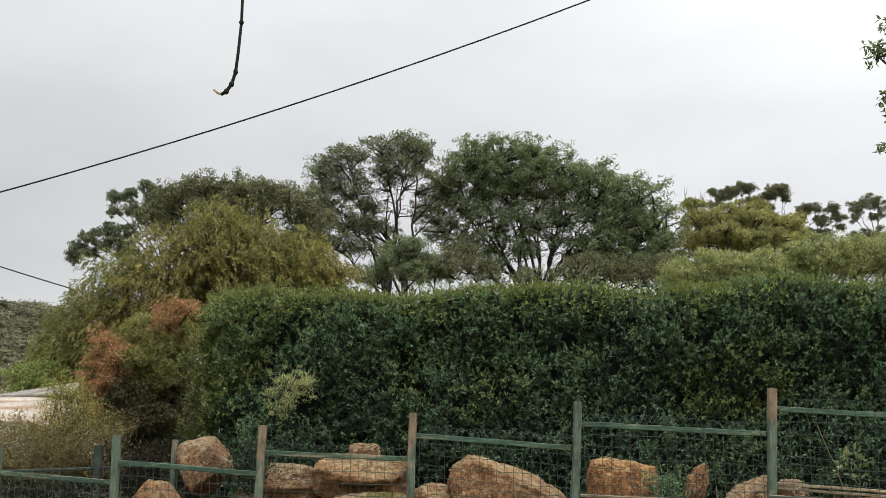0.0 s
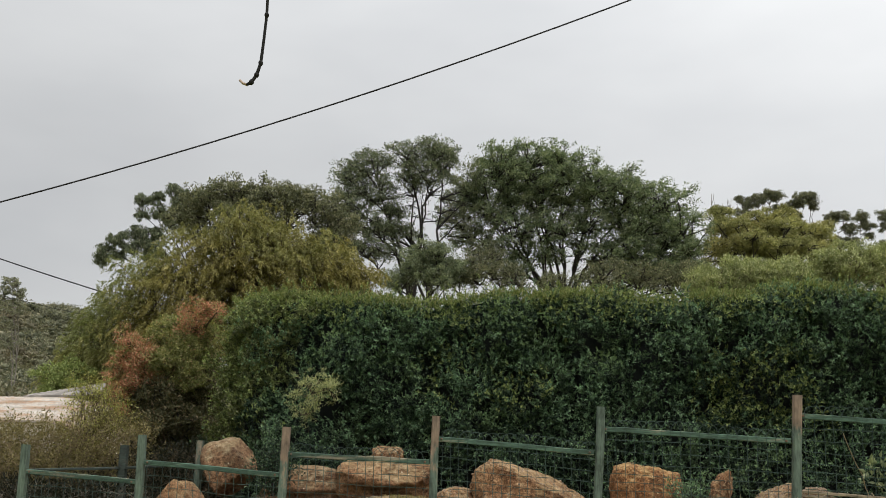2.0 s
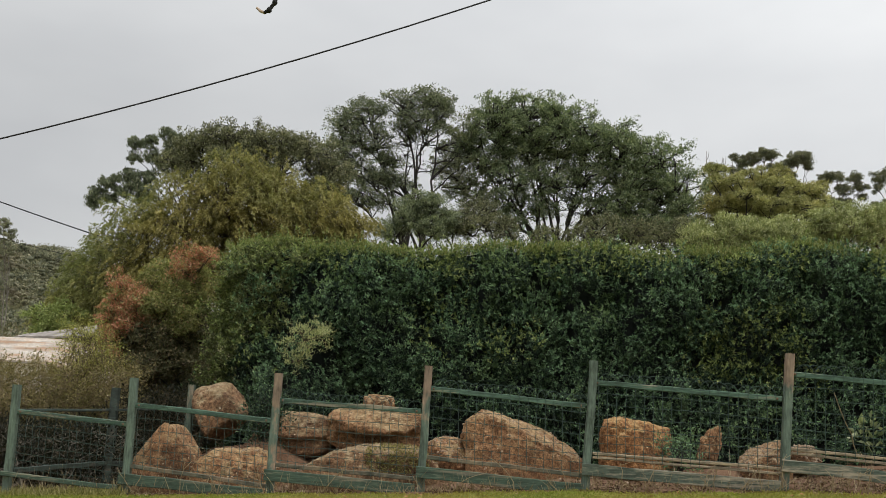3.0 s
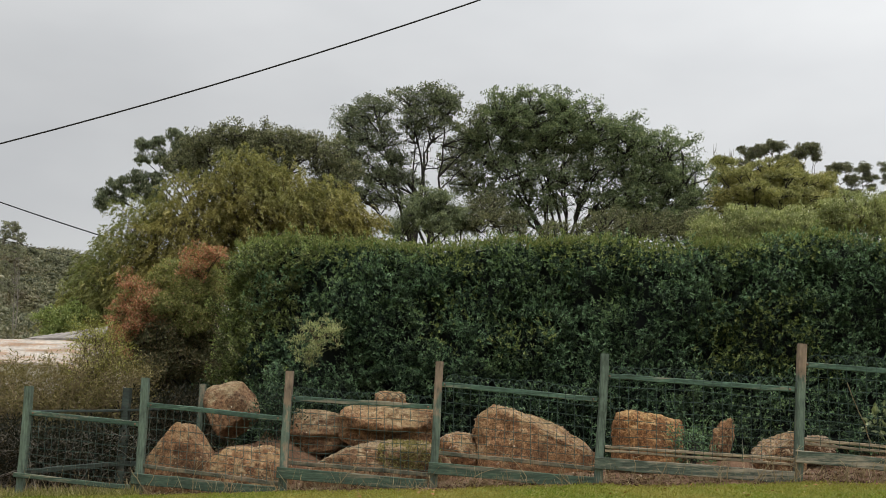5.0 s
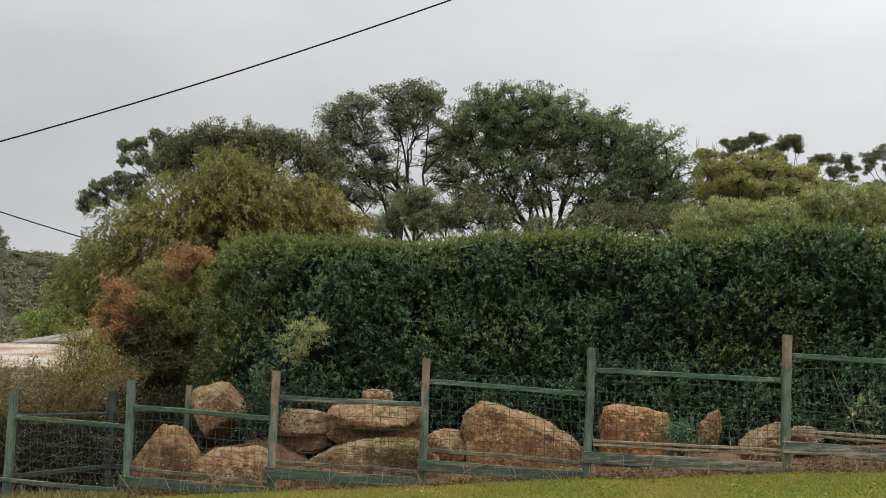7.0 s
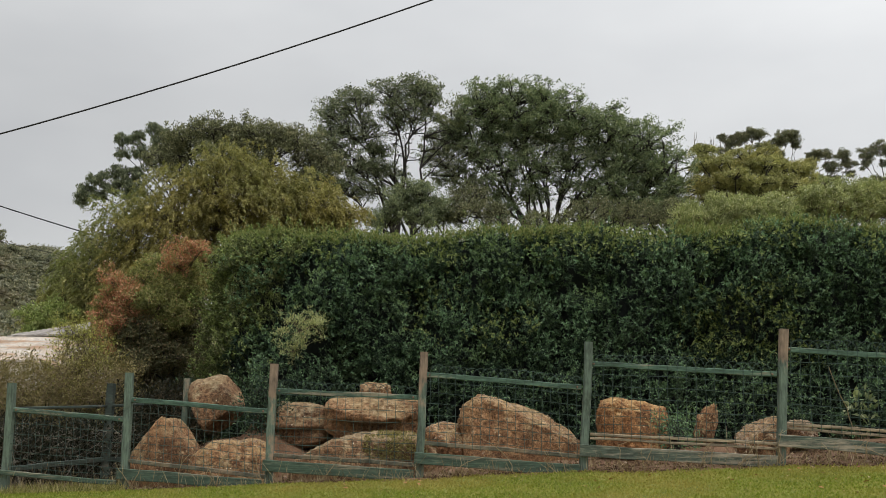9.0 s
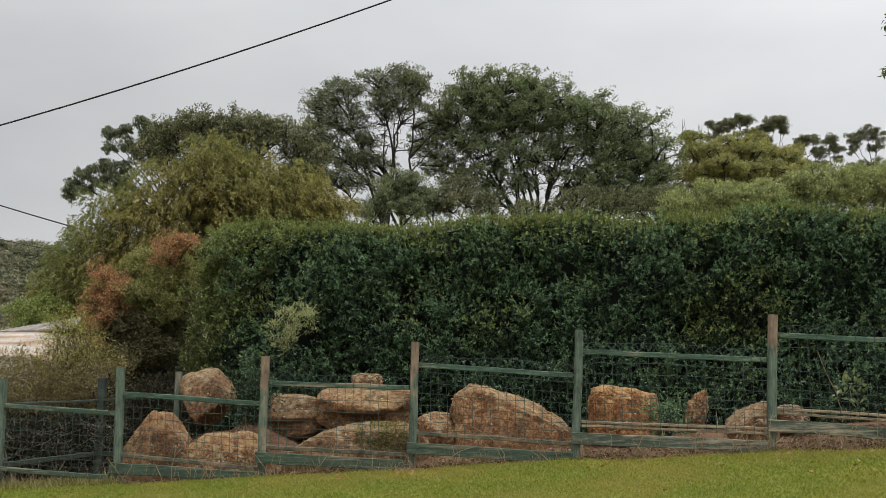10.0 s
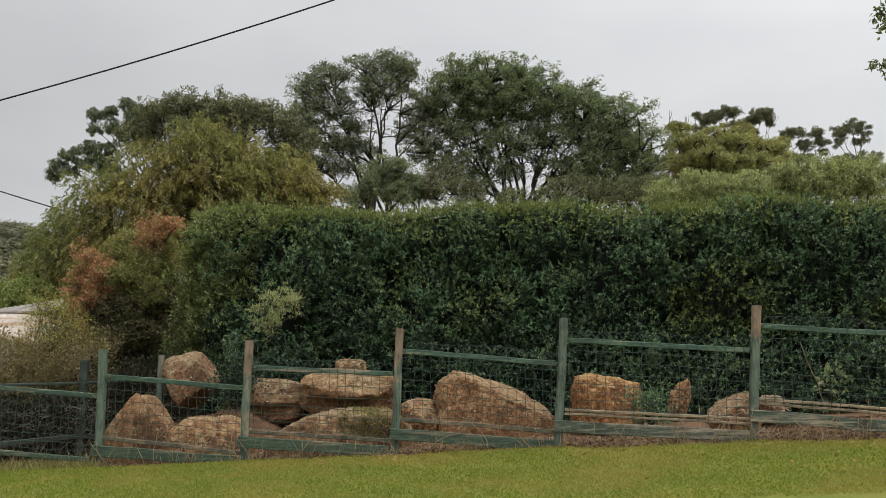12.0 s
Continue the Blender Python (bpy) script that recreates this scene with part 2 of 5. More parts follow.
DARK_WOOD = painted_wood("dark_green_timber", (0.03, 0.046, 0.036), (0.1, 0.088, 0.068), (0.55, 0.68), (0.4, 1, 1))
WIRE = plain("green_coated_wire", (0.055, 0.09, 0.075), 0.6, 0.2)
BOLT = plain("rusted_steel", (0.2, 0.13, 0.09), 0.6, 0.6)
CABLE = plain("black_cable", (0.006, 0.006, 0.007), 0.7)
BARK_BLACK = bark_material("black_twig_bark", (0.002, 0.002, 0.002), (0.012, 0.01, 0.009), 60.0)
BARK_DARK = bark_material("dark_bark", (0.012, 0.01, 0.009), (0.05, 0.042, 0.036))
BARK_PALE = bark_material("pale_gum_bark", (0.1, 0.09, 0.08), (0.32, 0.3, 0.27))
BARK_TWIG = bark_material("twig_bark", (0.05, 0.036, 0.022), (0.14, 0.105, 0.06), 20.0)
BARK_STRAW = bark_material("straw_twig_bark", (0.13, 0.095, 0.05), (0.34, 0.27, 0.15), 20.0)
BARK_GREY = bark_material("grey_twig_bark", (0.1, 0.09, 0.075), (0.3, 0.27, 0.22), 20.0)
# near-black, stands in for the shade in the gaps between hedge leaves
HEDGE_GAP_SHADE = bark_material("hedge_gap_shade", (0.003, 0.006, 0.006), (0.007, 0.012, 0.01), 12.0)
# old leaves are darker than young, deepened further to paint shade between shoots
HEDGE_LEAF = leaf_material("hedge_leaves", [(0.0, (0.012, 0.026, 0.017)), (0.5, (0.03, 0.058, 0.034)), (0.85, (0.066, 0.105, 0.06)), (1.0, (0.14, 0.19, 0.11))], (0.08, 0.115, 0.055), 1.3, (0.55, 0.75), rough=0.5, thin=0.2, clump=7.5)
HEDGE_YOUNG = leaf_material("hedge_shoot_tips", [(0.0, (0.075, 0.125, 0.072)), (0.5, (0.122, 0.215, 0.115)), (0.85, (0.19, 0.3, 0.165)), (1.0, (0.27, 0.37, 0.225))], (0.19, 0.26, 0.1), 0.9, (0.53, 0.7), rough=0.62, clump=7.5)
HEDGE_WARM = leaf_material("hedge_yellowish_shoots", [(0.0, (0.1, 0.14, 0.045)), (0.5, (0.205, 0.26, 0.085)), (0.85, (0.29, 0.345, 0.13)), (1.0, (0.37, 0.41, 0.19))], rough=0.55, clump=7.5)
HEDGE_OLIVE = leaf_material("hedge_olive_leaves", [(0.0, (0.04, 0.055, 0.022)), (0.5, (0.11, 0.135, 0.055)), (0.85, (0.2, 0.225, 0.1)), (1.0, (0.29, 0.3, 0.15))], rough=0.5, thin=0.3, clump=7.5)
HEDGE_TIP = leaf_material("hedge_new_growth", [(0.0, (0.12, 0.165, 0.05)), (0.6, (0.2, 0.24, 0.08)), (1.0, (0.31, 0.3, 0.13))], rough=0.45)
TREE_LEAF = leaf_material("wattle_leaves", [(0.0, (0.08, 0.108, 0.062)), (0.5, (0.178, 0.228, 0.128)), (0.85, (0.268, 0.32, 0.19)), (1.0, (0.36, 0.41, 0.265))], (0.22, 0.225, 0.15), 0.4, (0.54, 0.66), rough=0.55, thin=0.47, clump=2.6)
GREY_LEAF = leaf_material("grey_wattle_leaves", [(0.0, (0.1, 0.125, 0.075)), (0.5, (0.2, 0.24, 0.145)), (1.0, (0.36, 0.4, 0.26))], rough=0.55, thin=0.4, clump=2.6)
BROWN_GREEN_LEAF = leaf_material("brownish_wattle_leaves", [(0.0, (0.065, 0.08, 0.05)), (0.5, (0.15, 0.178, 0.112)), (0.85, (0.235, 0.262, 0.17)), (1.0, (0.36, 0.385, 0.27))], rough=0.5, thin=0.45, clump=2.6)
DULL_LEAF = leaf_material("dull_green_leaves", [(0.0, (0.07, 0.075, 0.045)), (0.5, (0.16, 0.17, 0.1)), (0.85, (0.26, 0.265, 0.165)), (1.0, (0.36, 0.36, 0.25))], rough=0.5, thin=0.4, clump=2.6)
WILLOW_LEAF = leaf_material("yellowing_leaves", [(0.0, (0.14, 0.125, 0.042)), (0.5, (0.255, 0.228, 0.073)), (0.85, (0.345, 0.31, 0.115)), (1.0, (0.43, 0.39, 0.19))], (0.2, 0.24, 0.1), 0.3, (0.44, 0.62), rough=0.5, thin=0.38, clump=4.5)
GUM_LEAF = leaf_material("gum_leaves", [(0.0, (0.08, 0.092, 0.06)), (0.6, (0.19, 0.205, 0.135)), (1.0, (0.36, 0.34, 0.24))], rough=0.5, thin=0.4)
OLIVE_LEAF = leaf_material("olive_green_leaves", [(0.0, (0.2, 0.21, 0.085)), (0.6, (0.34, 0.345, 0.15)), (1.0, (0.47, 0.46, 0.24))], (0.38, 0.33, 0.13), 0.2, (0.5, 0.75), rough=0.6, thin=0.4, clump=1.2)
LIME_LEAF = leaf_material("pale_shrub_leaves", [(0.0, (0.2, 0.235, 0.09)), (0.6, (0.34, 0.375, 0.17)), (1.0, (0.52, 0.53, 0.32))], rough=0.5, thin=0.35, clump=5.0)
LIME_YELLOW = leaf_material("yellow_lime_leaves", [(0.0, (0.22, 0.225, 0.055)), (0.6, (0.37, 0.37, 0.1)), (1.0, (0.52, 0.5, 0.22))], rough=0.5, thin=0.35)
RED_LEAF = leaf_material("russet_leaves", [(0.0, (0.29, 0.115, 0.07)), (0.4, (0.56, 0.25, 0.16)), (0.62, (0.68, 0.41, 0.28)), (0.65, (0.22, 0.2, 0.085)), (1.0, (0.36, 0.33, 0.15))], rough=0.5, thin=0.35)
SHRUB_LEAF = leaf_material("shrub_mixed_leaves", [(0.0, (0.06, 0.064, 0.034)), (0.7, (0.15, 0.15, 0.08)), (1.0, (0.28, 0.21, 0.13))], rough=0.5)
MOTTLED_LEAF = leaf_material("mottled_olive_leaves", [(0.0, (0.14, 0.16, 0.06)), (0.65, (0.27, 0.285, 0.11)), (0.9, (0.38, 0.36, 0.17)), (1.0, (0.48, 0.29, 0.19))], rough=0.5, thin=0.4, clump=6.0)
SPRIG_LEAF = leaf_material("grey_green_leaves", [(0.0, (0.26, 0.3, 0.14)), (0.6, (0.42, 0.46, 0.23)), (1.0, (0.6, 0.6, 0.36))], rough=0.55, thin=0.4)
DRY_LEAF = leaf_material("dry_bush_leaves", [(0.0, (0.09, 0.078, 0.036)), (0.6, (0.215, 0.185, 0.08)), (1.0, (0.36, 0.31, 0.15))], rough=0.6)
# distance haze put into the far gums' leaf colour, paler and greyer
HAZE_LEAF = leaf_material("hazed_far_leaves", [(0.0, (0.14, 0.152, 0.118)), (0.6, (0.27, 0.282, 0.21)), (1.0, (0.42, 0.41, 0.31))], (0.33, 0.28, 0.21), 0.06, (0.5, 0.6), rough=0.7, thin=0.4, clump=0.3)
HILL_LEAF = leaf_material("hillside_leaves", [(0.0, (0.095, 0.102, 0.07)), (0.6, (0.205, 0.212, 0.145)), (1.0, (0.35, 0.335, 0.24))], (0.16, 0.13, 0.085), 0.05, (0.5, 0.62), rough=0.7, thin=0.3, clump=0.35)
GRASS_BLADE = leaf_material("grass_blades", [(0.0, (0.14, 0.195, 0.028)), (0.6, (0.25, 0.3, 0.046)), (1.0, (0.4, 0.37, 0.14))], (0.38, 0.31, 0.1), 0.9, (0.42, 0.62), rough=0.5, thin=0.5)
FRINGE = leaf_material("ragged_grass", [(0.0, (0.12, 0.13, 0.04)), (0.5, (0.26, 0.25, 0.09)), (1.0, (0.48, 0.42, 0.22))], rough=0.6, thin=0.4)
STRAW = leaf_material("dry_straw", [(0.0, (0.15, 0.11, 0.065)), (0.7, (0.32, 0.25, 0.155)), (1.0, (0.56, 0.48, 0.33))], rough=0.7)
BRIGHT_LEAF = leaf_material("fresh_green_leaves", [(0.0, (0.14, 0.19, 0.06)), (0.6, (0.27, 0.33, 0.11)), (1.0, (0.42, 0.46, 0.2))], rough=0.5)
MOSS = leaf_material("dry_moss", [(0.0, (0.13, 0.125, 0.045)), (0.6, (0.3, 0.27, 0.1)), (1.0, (0.5, 0.43, 0.2))], rough=0.8)
PEBBLE = plain("pale_gravel", (0.29, 0.22, 0.155), 0.85, vary=0.5, scale=9.0)
def litter_leaf(name, stops):
    m, n, l, b, out = nodes_of(name)
    g = n.new("ShaderNodeObjectInfo")
    r = ramp_node(n, stops)
    l.new(g.outputs["Random"], r.inputs[0])
    t = noise_node(n, l, 60.0, 3.0)
    sp = ramp_node(n, [(0.35, (0.6, 0.5, 0.4)), (0.55, (1, 1, 1))])
    l.new(t.outputs[0], sp.inputs[0])
    l.new(mix_node(n, l, 1.0, r.outputs[0], sp.outputs[0], "MULTIPLY"), b.inputs["Base Color"])
    b.inputs["Roughness"].default_value = 0.6
    return m


FALLEN = litter_leaf("fallen_leaf_colours", [(0.0, (0.32, 0.12, 0.035)), (0.35, (0.34, 0.19, 0.055)), (0.7, (0.36, 0.27, 0.085)), (1.0, (0.42, 0.35, 0.18))])
WHITE_WALL = plain("white_render", (0.78, 0.72, 0.64), 0.8, vary=0.3, scale=2.5)
# deep shade in and behind the pen put into a near-black leaf colour
SHADE_LEAF = leaf_material("shade_black_leaves", [(0.0, (0.01, 0.013, 0.009)), (0.7, (0.03, 0.033, 0.02)), (1.0, (0.085, 0.065, 0.042))], rough=0.5)
BOARD_PAINT = painted_wood("weathered_green_board", (0.05, 0.086, 0.056), (0.2, 0.18, 0.13), (0.52, 0.6), (0.2, 1, 3.4))
WORN_BOARD = painted_wood("peeling_green_board", (0.075, 0.1, 0.072), (0.32, 0.28, 0.21), (0.46, 0.55), (0.22, 1, 3.4))
TIN_ROOF = plain("weathered_roof_sheet", (0.26, 0.235, 0.21), 0.7, vary=0.45, scale=5.0)
PALE_SHEET = painted_wood("rust_streaked_pale_sheet", (0.52, 0.47, 0.41), (0.36, 0.225, 0.135), (0.44, 0.56), (0.3, 1.6, 1.6), (1, 1, 1))
FASCIA = plain("tan_fascia_paint", (0.42, 0.32, 0.23), 0.7, vary=0.3, scale=4.0)


# ---- builders ----
from mathutils.bvhtree import BVHTree

rng = np.random.default_rng(7)
ORIGIN = {}


class Shape:
    """Collects vertices and faces of one mesh."""

    def __init__(self):
        self.v, self.f, self.count = [], [], 0

    def add(self, verts, faces):
        self.v.append(np.asarray(verts, float))
        self.f += [tuple(i + self.count for i in q) for q in faces]
        self.count += len(verts)

    def tube(self, pts, radii, sides=5, cap=True):
        pts = np.asarray(pts, float)
        n = len(pts)
        way = np.gradient(pts, axis=0)
        way /= np.linalg.norm(way, axis=1)[:, None] + 1e-9
        side = np.cross(way, (0.31, 0.83, 0.46))
        side /= np.linalg.norm(side, axis=1)[:, None] + 1e-9
        up = np.cross(way, side)
        a = np.arange(sides) * 2 * math.pi / sides
        r = np.broadcast_to(np.asarray(radii, float), (n,))
        ring = pts[:, None] + r[:, None, None] * (np.cos(a)[None, :, None] * side[:, None] + np.sin(a)[None, :, None] * up[:, None])
        faces = [(i * sides + j, i * sides + (j + 1) % sides, (i + 1) * sides + (j + 1) % sides, (i + 1) * sides + j) for i in range(n - 1) for j in range(sides)]
        if cap:
            faces += [tuple(range(sides))[::-1], tuple(range((n - 1) * sides, n * sides))]
        self.add(ring.reshape(-1, 3), faces)

    def beam(self, a, b, width, height, bevel=0.006):
        """A board from a to b, eight-sided in section, so that its long edges are eased."""
        a, b = np.asarray(a, float), np.asarray(b, float)
        way = (b - a) / np.linalg.norm(b - a)
        up = np.array((0, 0, 1.0)) if abs(way[2]) < 0.9 else np.array((0, 1.0, 0))
        side = np.cross(way, up)
        side /= np.linalg.norm(side)
        up = np.cross(side, way)
        w, h = width / 2, height / 2
        prof = [(w, -h + bevel), (w, h - bevel), (w - bevel, h), (-w + bevel, h), (-w, h - bevel), (-w, -h + bevel), (-w + bevel, -h), (w - bevel, -h)]
        steps = max(2, int(np.linalg.norm(b - a) / 0.25))
        rows = []
        for i in range(steps + 1):
            c = a + (b - a) * i / steps + (up * rng.normal(0, 0.003) + side * rng.normal(0, 0.003) if 0 < i < steps else 0)
            rows += [c + side * x + up * y for x, y in prof]
        faces = [(i * 8 + j, i * 8 + (j + 1) % 8, (i + 1) * 8 + (j + 1) % 8, (i + 1) * 8 + j) for i in range(steps) for j in range(8)]
        faces += [tuple(range(8))[::-1], tuple(range(steps * 8, steps * 8 + 8))]
        self.add(rows, faces)

    def mesh(self, name, material, origin=(0, 0, 0), smooth=False):
        me = bpy.data.meshes.new(name)
        v = np.concatenate(self.v) - np.asarray(origin, float)
        me.from_pydata(v.tolist(), [], self.f)
        me.materials.append(material)
        me.polygons.foreach_set("use_smooth", [smooth] * len(me.polygons))
        me.update()
        return me


def thing(name, base, label, category, group="", kind=""):
    ob = new(name)
    ob.empty_display_size = 0.2
    ob.matrix_basis = Matrix.Translation(base)
    ORIGIN[ob.name] = np.asarray(base, float)
    return tagged(ob, label, category, group, kind)


def part(name, shape, material, parent, label="", smooth=False, kind=""):
    org = ORIGIN[parent.name]
    me = shape.mesh(name, material, org, smooth) if isinstance(shape, Shape) else shape
    ob = new(name, me)
    ob.parent = parent
    ORIGIN[ob.name] = org
    return tagged(ob, label, kind=kind)


def unit(v):
    return v / (np.linalg.norm(v, axis=-1, keepdims=True) + 1e-9)


def leaf_mesh(name, pos, axis, length, width, material, origin, fold=0.25, face=None):
    """Many folded blades, four corners each, at pos along axis."""
    n = len(pos)
    axis = unit(axis)
    ref = rng.normal(size=(n, 3)) if face is None else face + rng.normal(0, 0.35, (n, 3))
    side = unit(np.cross(axis, ref))
    nor = np.cross(side, axis)
    length = np.broadcast_to(length, (n,)) * rng.uniform(0.65, 1.25, n)
    wide = np.broadcast_to(width, (n,)) * rng.uniform(0.7, 1.2, n)
    mid = pos + axis * (length * 0.45)[:, None]
    lift = nor * (wide * fold)[:, None]
    out = side * (wide * 0.5)[:, None]
    v = np.empty((n, 4, 3), np.float32)
    v[:, 0], v[:, 1], v[:, 2], v[:, 3] = pos, mid + out + lift, pos + axis * length[:, None], mid - out + lift
    v -= np.asarray(origin, np.float32)
    base = (np.arange(n) * 4)[:, None, None]
    tri = (base + np.array([[0, 1, 2], [0, 2, 3]])[None]).reshape(-1).astype(np.int32)
    me = bpy.data.meshes.new(name)
    me.vertices.add(n * 4)
    me.vertices.foreach_set("co", v.reshape(-1))
    me.loops.add(len(tri))
    me.loops.foreach_set("vertex_index", tri)
    me.polygons.add(n * 2)
    me.polygons.foreach_set("loop_start", (np.arange(n * 2) * 3).astype(np.int32))
    me.materials.append(material)
    me.update(calc_edges=True)
    me.validate()
    return me


def ball_ways(n, up=0.0):
    d = rng.normal(size=(n, 3))
    d[:, 2] += up
    return unit(d)


def clump_leaves(centres, radii, per, inner=0.55, up=0.4, out=1.0, droop=0.0, rise=0.3, wild=0.6):
    """Leaf places and axes on and in the outer part of many small clumps."""
    k = len(centres)
    d = ball_ways(k * per, up).reshape(k, per, 3)
    r = rng.uniform(inner, 1.08, (k, per, 1))
    pos = centres[:, None] + d * r * radii[:, None]
    axis = d * out + rng.normal(0, wild, (k, per, 3)) + np.array((0, 0, rise - droop))
    return pos.reshape(-1, 3), axis.reshape(-1, 3)


def crown_clumps(lobes, boughs, bough, per, size, up=0.25, inner=0.5, flat=0.5):
    """Boughs in the outer part of the crown's lobes (x, y, z, rx, ry, rz), and leaf clumps spread over each bough."""
    lobes = np.asarray(lobes, float)
    area = (lobes[:, 3] * lobes[:, 5]) ** 0.9 + 0.1 * lobes[:, 3:].mean()
    share = np.maximum(2, np.round(boughs * area / area.sum())).astype(int)
    boughs = int(share.sum())
    pick = np.repeat(np.arange(len(lobes)), share)
    ways = []
    for k in share:
        i = np.arange(k) + 0.5
        polar, round_ = np.arccos(1 - 2 * i / k), math.pi * (1 + 5 ** 0.5) * i + rng.uniform(0, 6)
        ways.append(np.stack([np.cos(round_) * np.sin(polar), np.sin(round_) * np.sin(polar), np.cos(polar) + up * 0.4], 1))
    d = unit(np.concatenate(ways) + rng.normal(0, 0.16, (boughs, 3)))
    heart = lobes[pick, :3] + d * lobes[pick, 3:] * rng.uniform(inner ** 2, 1.0, (boughs, 1)) ** 0.5
    reach = bough * rng.uniform(0.6, 1.35, (boughs, 1)) * np.array((1.0, 1.0, flat))
    e = ball_ways(boughs * per, 0.5).reshape(boughs, per, 3)
    c = heart[:, None] + e * reach[:, None] * rng.uniform(0.35, 1.05, (boughs, per, 1))
    r = size * rng.uniform(0.55, 1.35, (boughs * per, 1)) * np.array((1.0, 1.0, 0.75))
    return heart, c, c.reshape(-1, 3), r


def weeping_leaves(centres, hearts, per, reach, fall):
    """Leaves along thin shoots that arch outward from the crown and hang down."""
    k = len(centres)
    d = unit(centres - hearts) + rng.normal(0, 0.75, (k, 3))
    d[:, 2] = d[:, 2] * 0.6 + 0.15
    d = unit(d)[:, None]
    s = np.linspace(0.05, 1.0, per)[None, :, None]
    run = (reach * rng.uniform(0.6, 1.3, (k, 1)))[:, None]
    pos = centres[:, None] + d * run * s * 0.8 - np.array((0, 0, 1.0)) * run * fall * s ** 2 + rng.normal(0, 0.014, (k, per, 3))
    axis = d * 0.8 - np.array((0, 0, 1.0)) * 2 * fall * s + rng.normal(0, 0.32, (k, per, 3))
    return pos.reshape(-1, 3), axis.reshape(-1, 3)


def bend(a, b, lift, n=6, wob=0.05):
    """A limb's line from a to b that first rises, with small kinks."""
    a, b = np.asarray(a, float), np.asarray(b, float)
    span = np.linalg.norm(b - a)
    m = a * 0.55 + b * 0.45 + np.array((0, 0, lift * span))
    t = np.linspace(0, 1, n)[:, None]
    p = (1 - t) ** 2 * a + 2 * t * (1 - t) * m + t ** 2 * b
    p[1:-1] += rng.normal(0, wob * span * 0.3, (n - 2, 3))
    return p


def tree(name, base, lobes, boughs, bough, per, size, leaves, leaf, material, bark, label, trunk=0.2, fork=0.35, droop=0.0, rise=0.3, up=0.25, inner=0.5,
         stems=1, group="", wild=0.6, twig=0.02, flat=0.5, limbs=0, category="tree", spread=0.35, bare=(), bare_boughs=0, weep=None):
    """A tapered trunk, limbs to each lobe, a branch to each bough with its twigs, and leaves in clumps."""
    base = np.asarray(base, float)
    t = thing(name, base, label, category, group)
    heart, fans, centres, radii = crown_clumps(lobes, boughs, bough, per, size, up, inner, flat)
    wood, net = Shape(), []
    mid = np.mean(np.asarray(lobes)[:, :3], axis=0)
    top = max(l[2] for l in lobes)
    for s in range(stems):
        foot = base + (np.array((rng.uniform(-spread, spread), rng.uniform(-spread, spread), 0)) if stems > 1 else 0)
        head = foot + (mid - foot) * np.array((0.35, 0.35, 0)) + np.array((rng.normal(0, 0.2), 0, (top - base[2]) * fork))
        line = bend(foot - np.array((0, 0, 0.15)), head, 0.05, 6, 0.05)
        wood.tube(line, np.linspace(trunk * 1.15, trunk * 0.75, 6), 8)
        for lobe in lobes[s::stems]:
            for j in range(max(1, limbs)):
                goal = np.array(lobe[:3]) + (rng.normal(0, 0.35, 3) * np.array(lobe[3:]) if j else 0)
                limb = bend(line[-1 - rng.integers(0, 2)], goal, 0.1, 11, 0.035)
                wood.tube(limb, np.linspace(trunk * 0.56, trunk * 0.1, 11), 6)
                net.append(limb[2:])
    net = np.concatenate(net)
    part("trunk", wood, bark, t, smooth=True)
    thin = Shape()
    sprays = list(zip(heart, fans))
    if bare:
        h2, f2, c2, r2 = crown_clumps(bare, bare_boughs, bough * 1.5, per, size, 0.0, 0.1, 0.7)
        sprays += list(zip(h2, f2))
    for c, fan in sprays:
        d = np.linalg.norm(net - c, axis=1) + 1.5 * np.maximum(0, net[:, 2] - c[2]) + rng.uniform(0, bough * 2.2, len(net))
        b1 = bend(net[np.argmin(d)], c, 0.1, 6, 0.06)
        thin.tube(b1, np.linspace(twig * 1.8, twig * 0.7, 6), 4, False)
        for e in fan[:2 if weep else min(4, per)]:
            a = b1[3 + int(rng.integers(0, 3))]
            thin.tube(np.array((a, (a + e) / 2 + rng.normal(0, 0.06, 3) * bough, e)), (twig * 0.7, twig * 0.5, twig * 0.25), 3, False)
    part("branchwork", thin, bark, t, smooth=True, kind="stuff")
    if weep:
        pos, axis = weeping_leaves(centres, np.repeat(mid[None], len(centres), axis=0), leaves, *weep)
        lie = None
    else:
        pos, axis = clump_leaves(centres, radii, leaves, 0.45, 0.35, 0.3, droop, rise, wild)
    lie = unit((pos - np.repeat(centres, leaves, axis=0)) / np.repeat(radii, leaves, axis=0)) + np.array((0, -0.1, 0.45))
    if bare:
        p2, a2 = clump_leaves(c2[::2], r2[::2] * 0.8, leaves // 4, 0.3, 0.35, 0.8, droop, rise, wild)
        lie = np.concatenate([lie, ball_ways(len(p2), 0.5)])
        pos, axis = np.concatenate([pos, p2]), np.concatenate([axis, a2])
    part("crown", leaf_mesh("crown", pos, axis, leaf[0], leaf[1], material, base, face=lie), material, t)
    return t


# ---- ground ----
POSTS = [(-5.38, 12.27), (-3.91, 12.04), (-2.2, 11.76), (-0.51, 11.56), (1.27, 11.39), (3.28, 11.07), (5.35, 10.75)]


def smooth(a, b, v):
    t = np.clip((v - a) / (b - a), 0, 1)
    return t * t * (3 - 2 * t)


def fence_y(x):
    return np.interp(x, [p[0] for p in POSTS], [p[1] for p in POSTS])


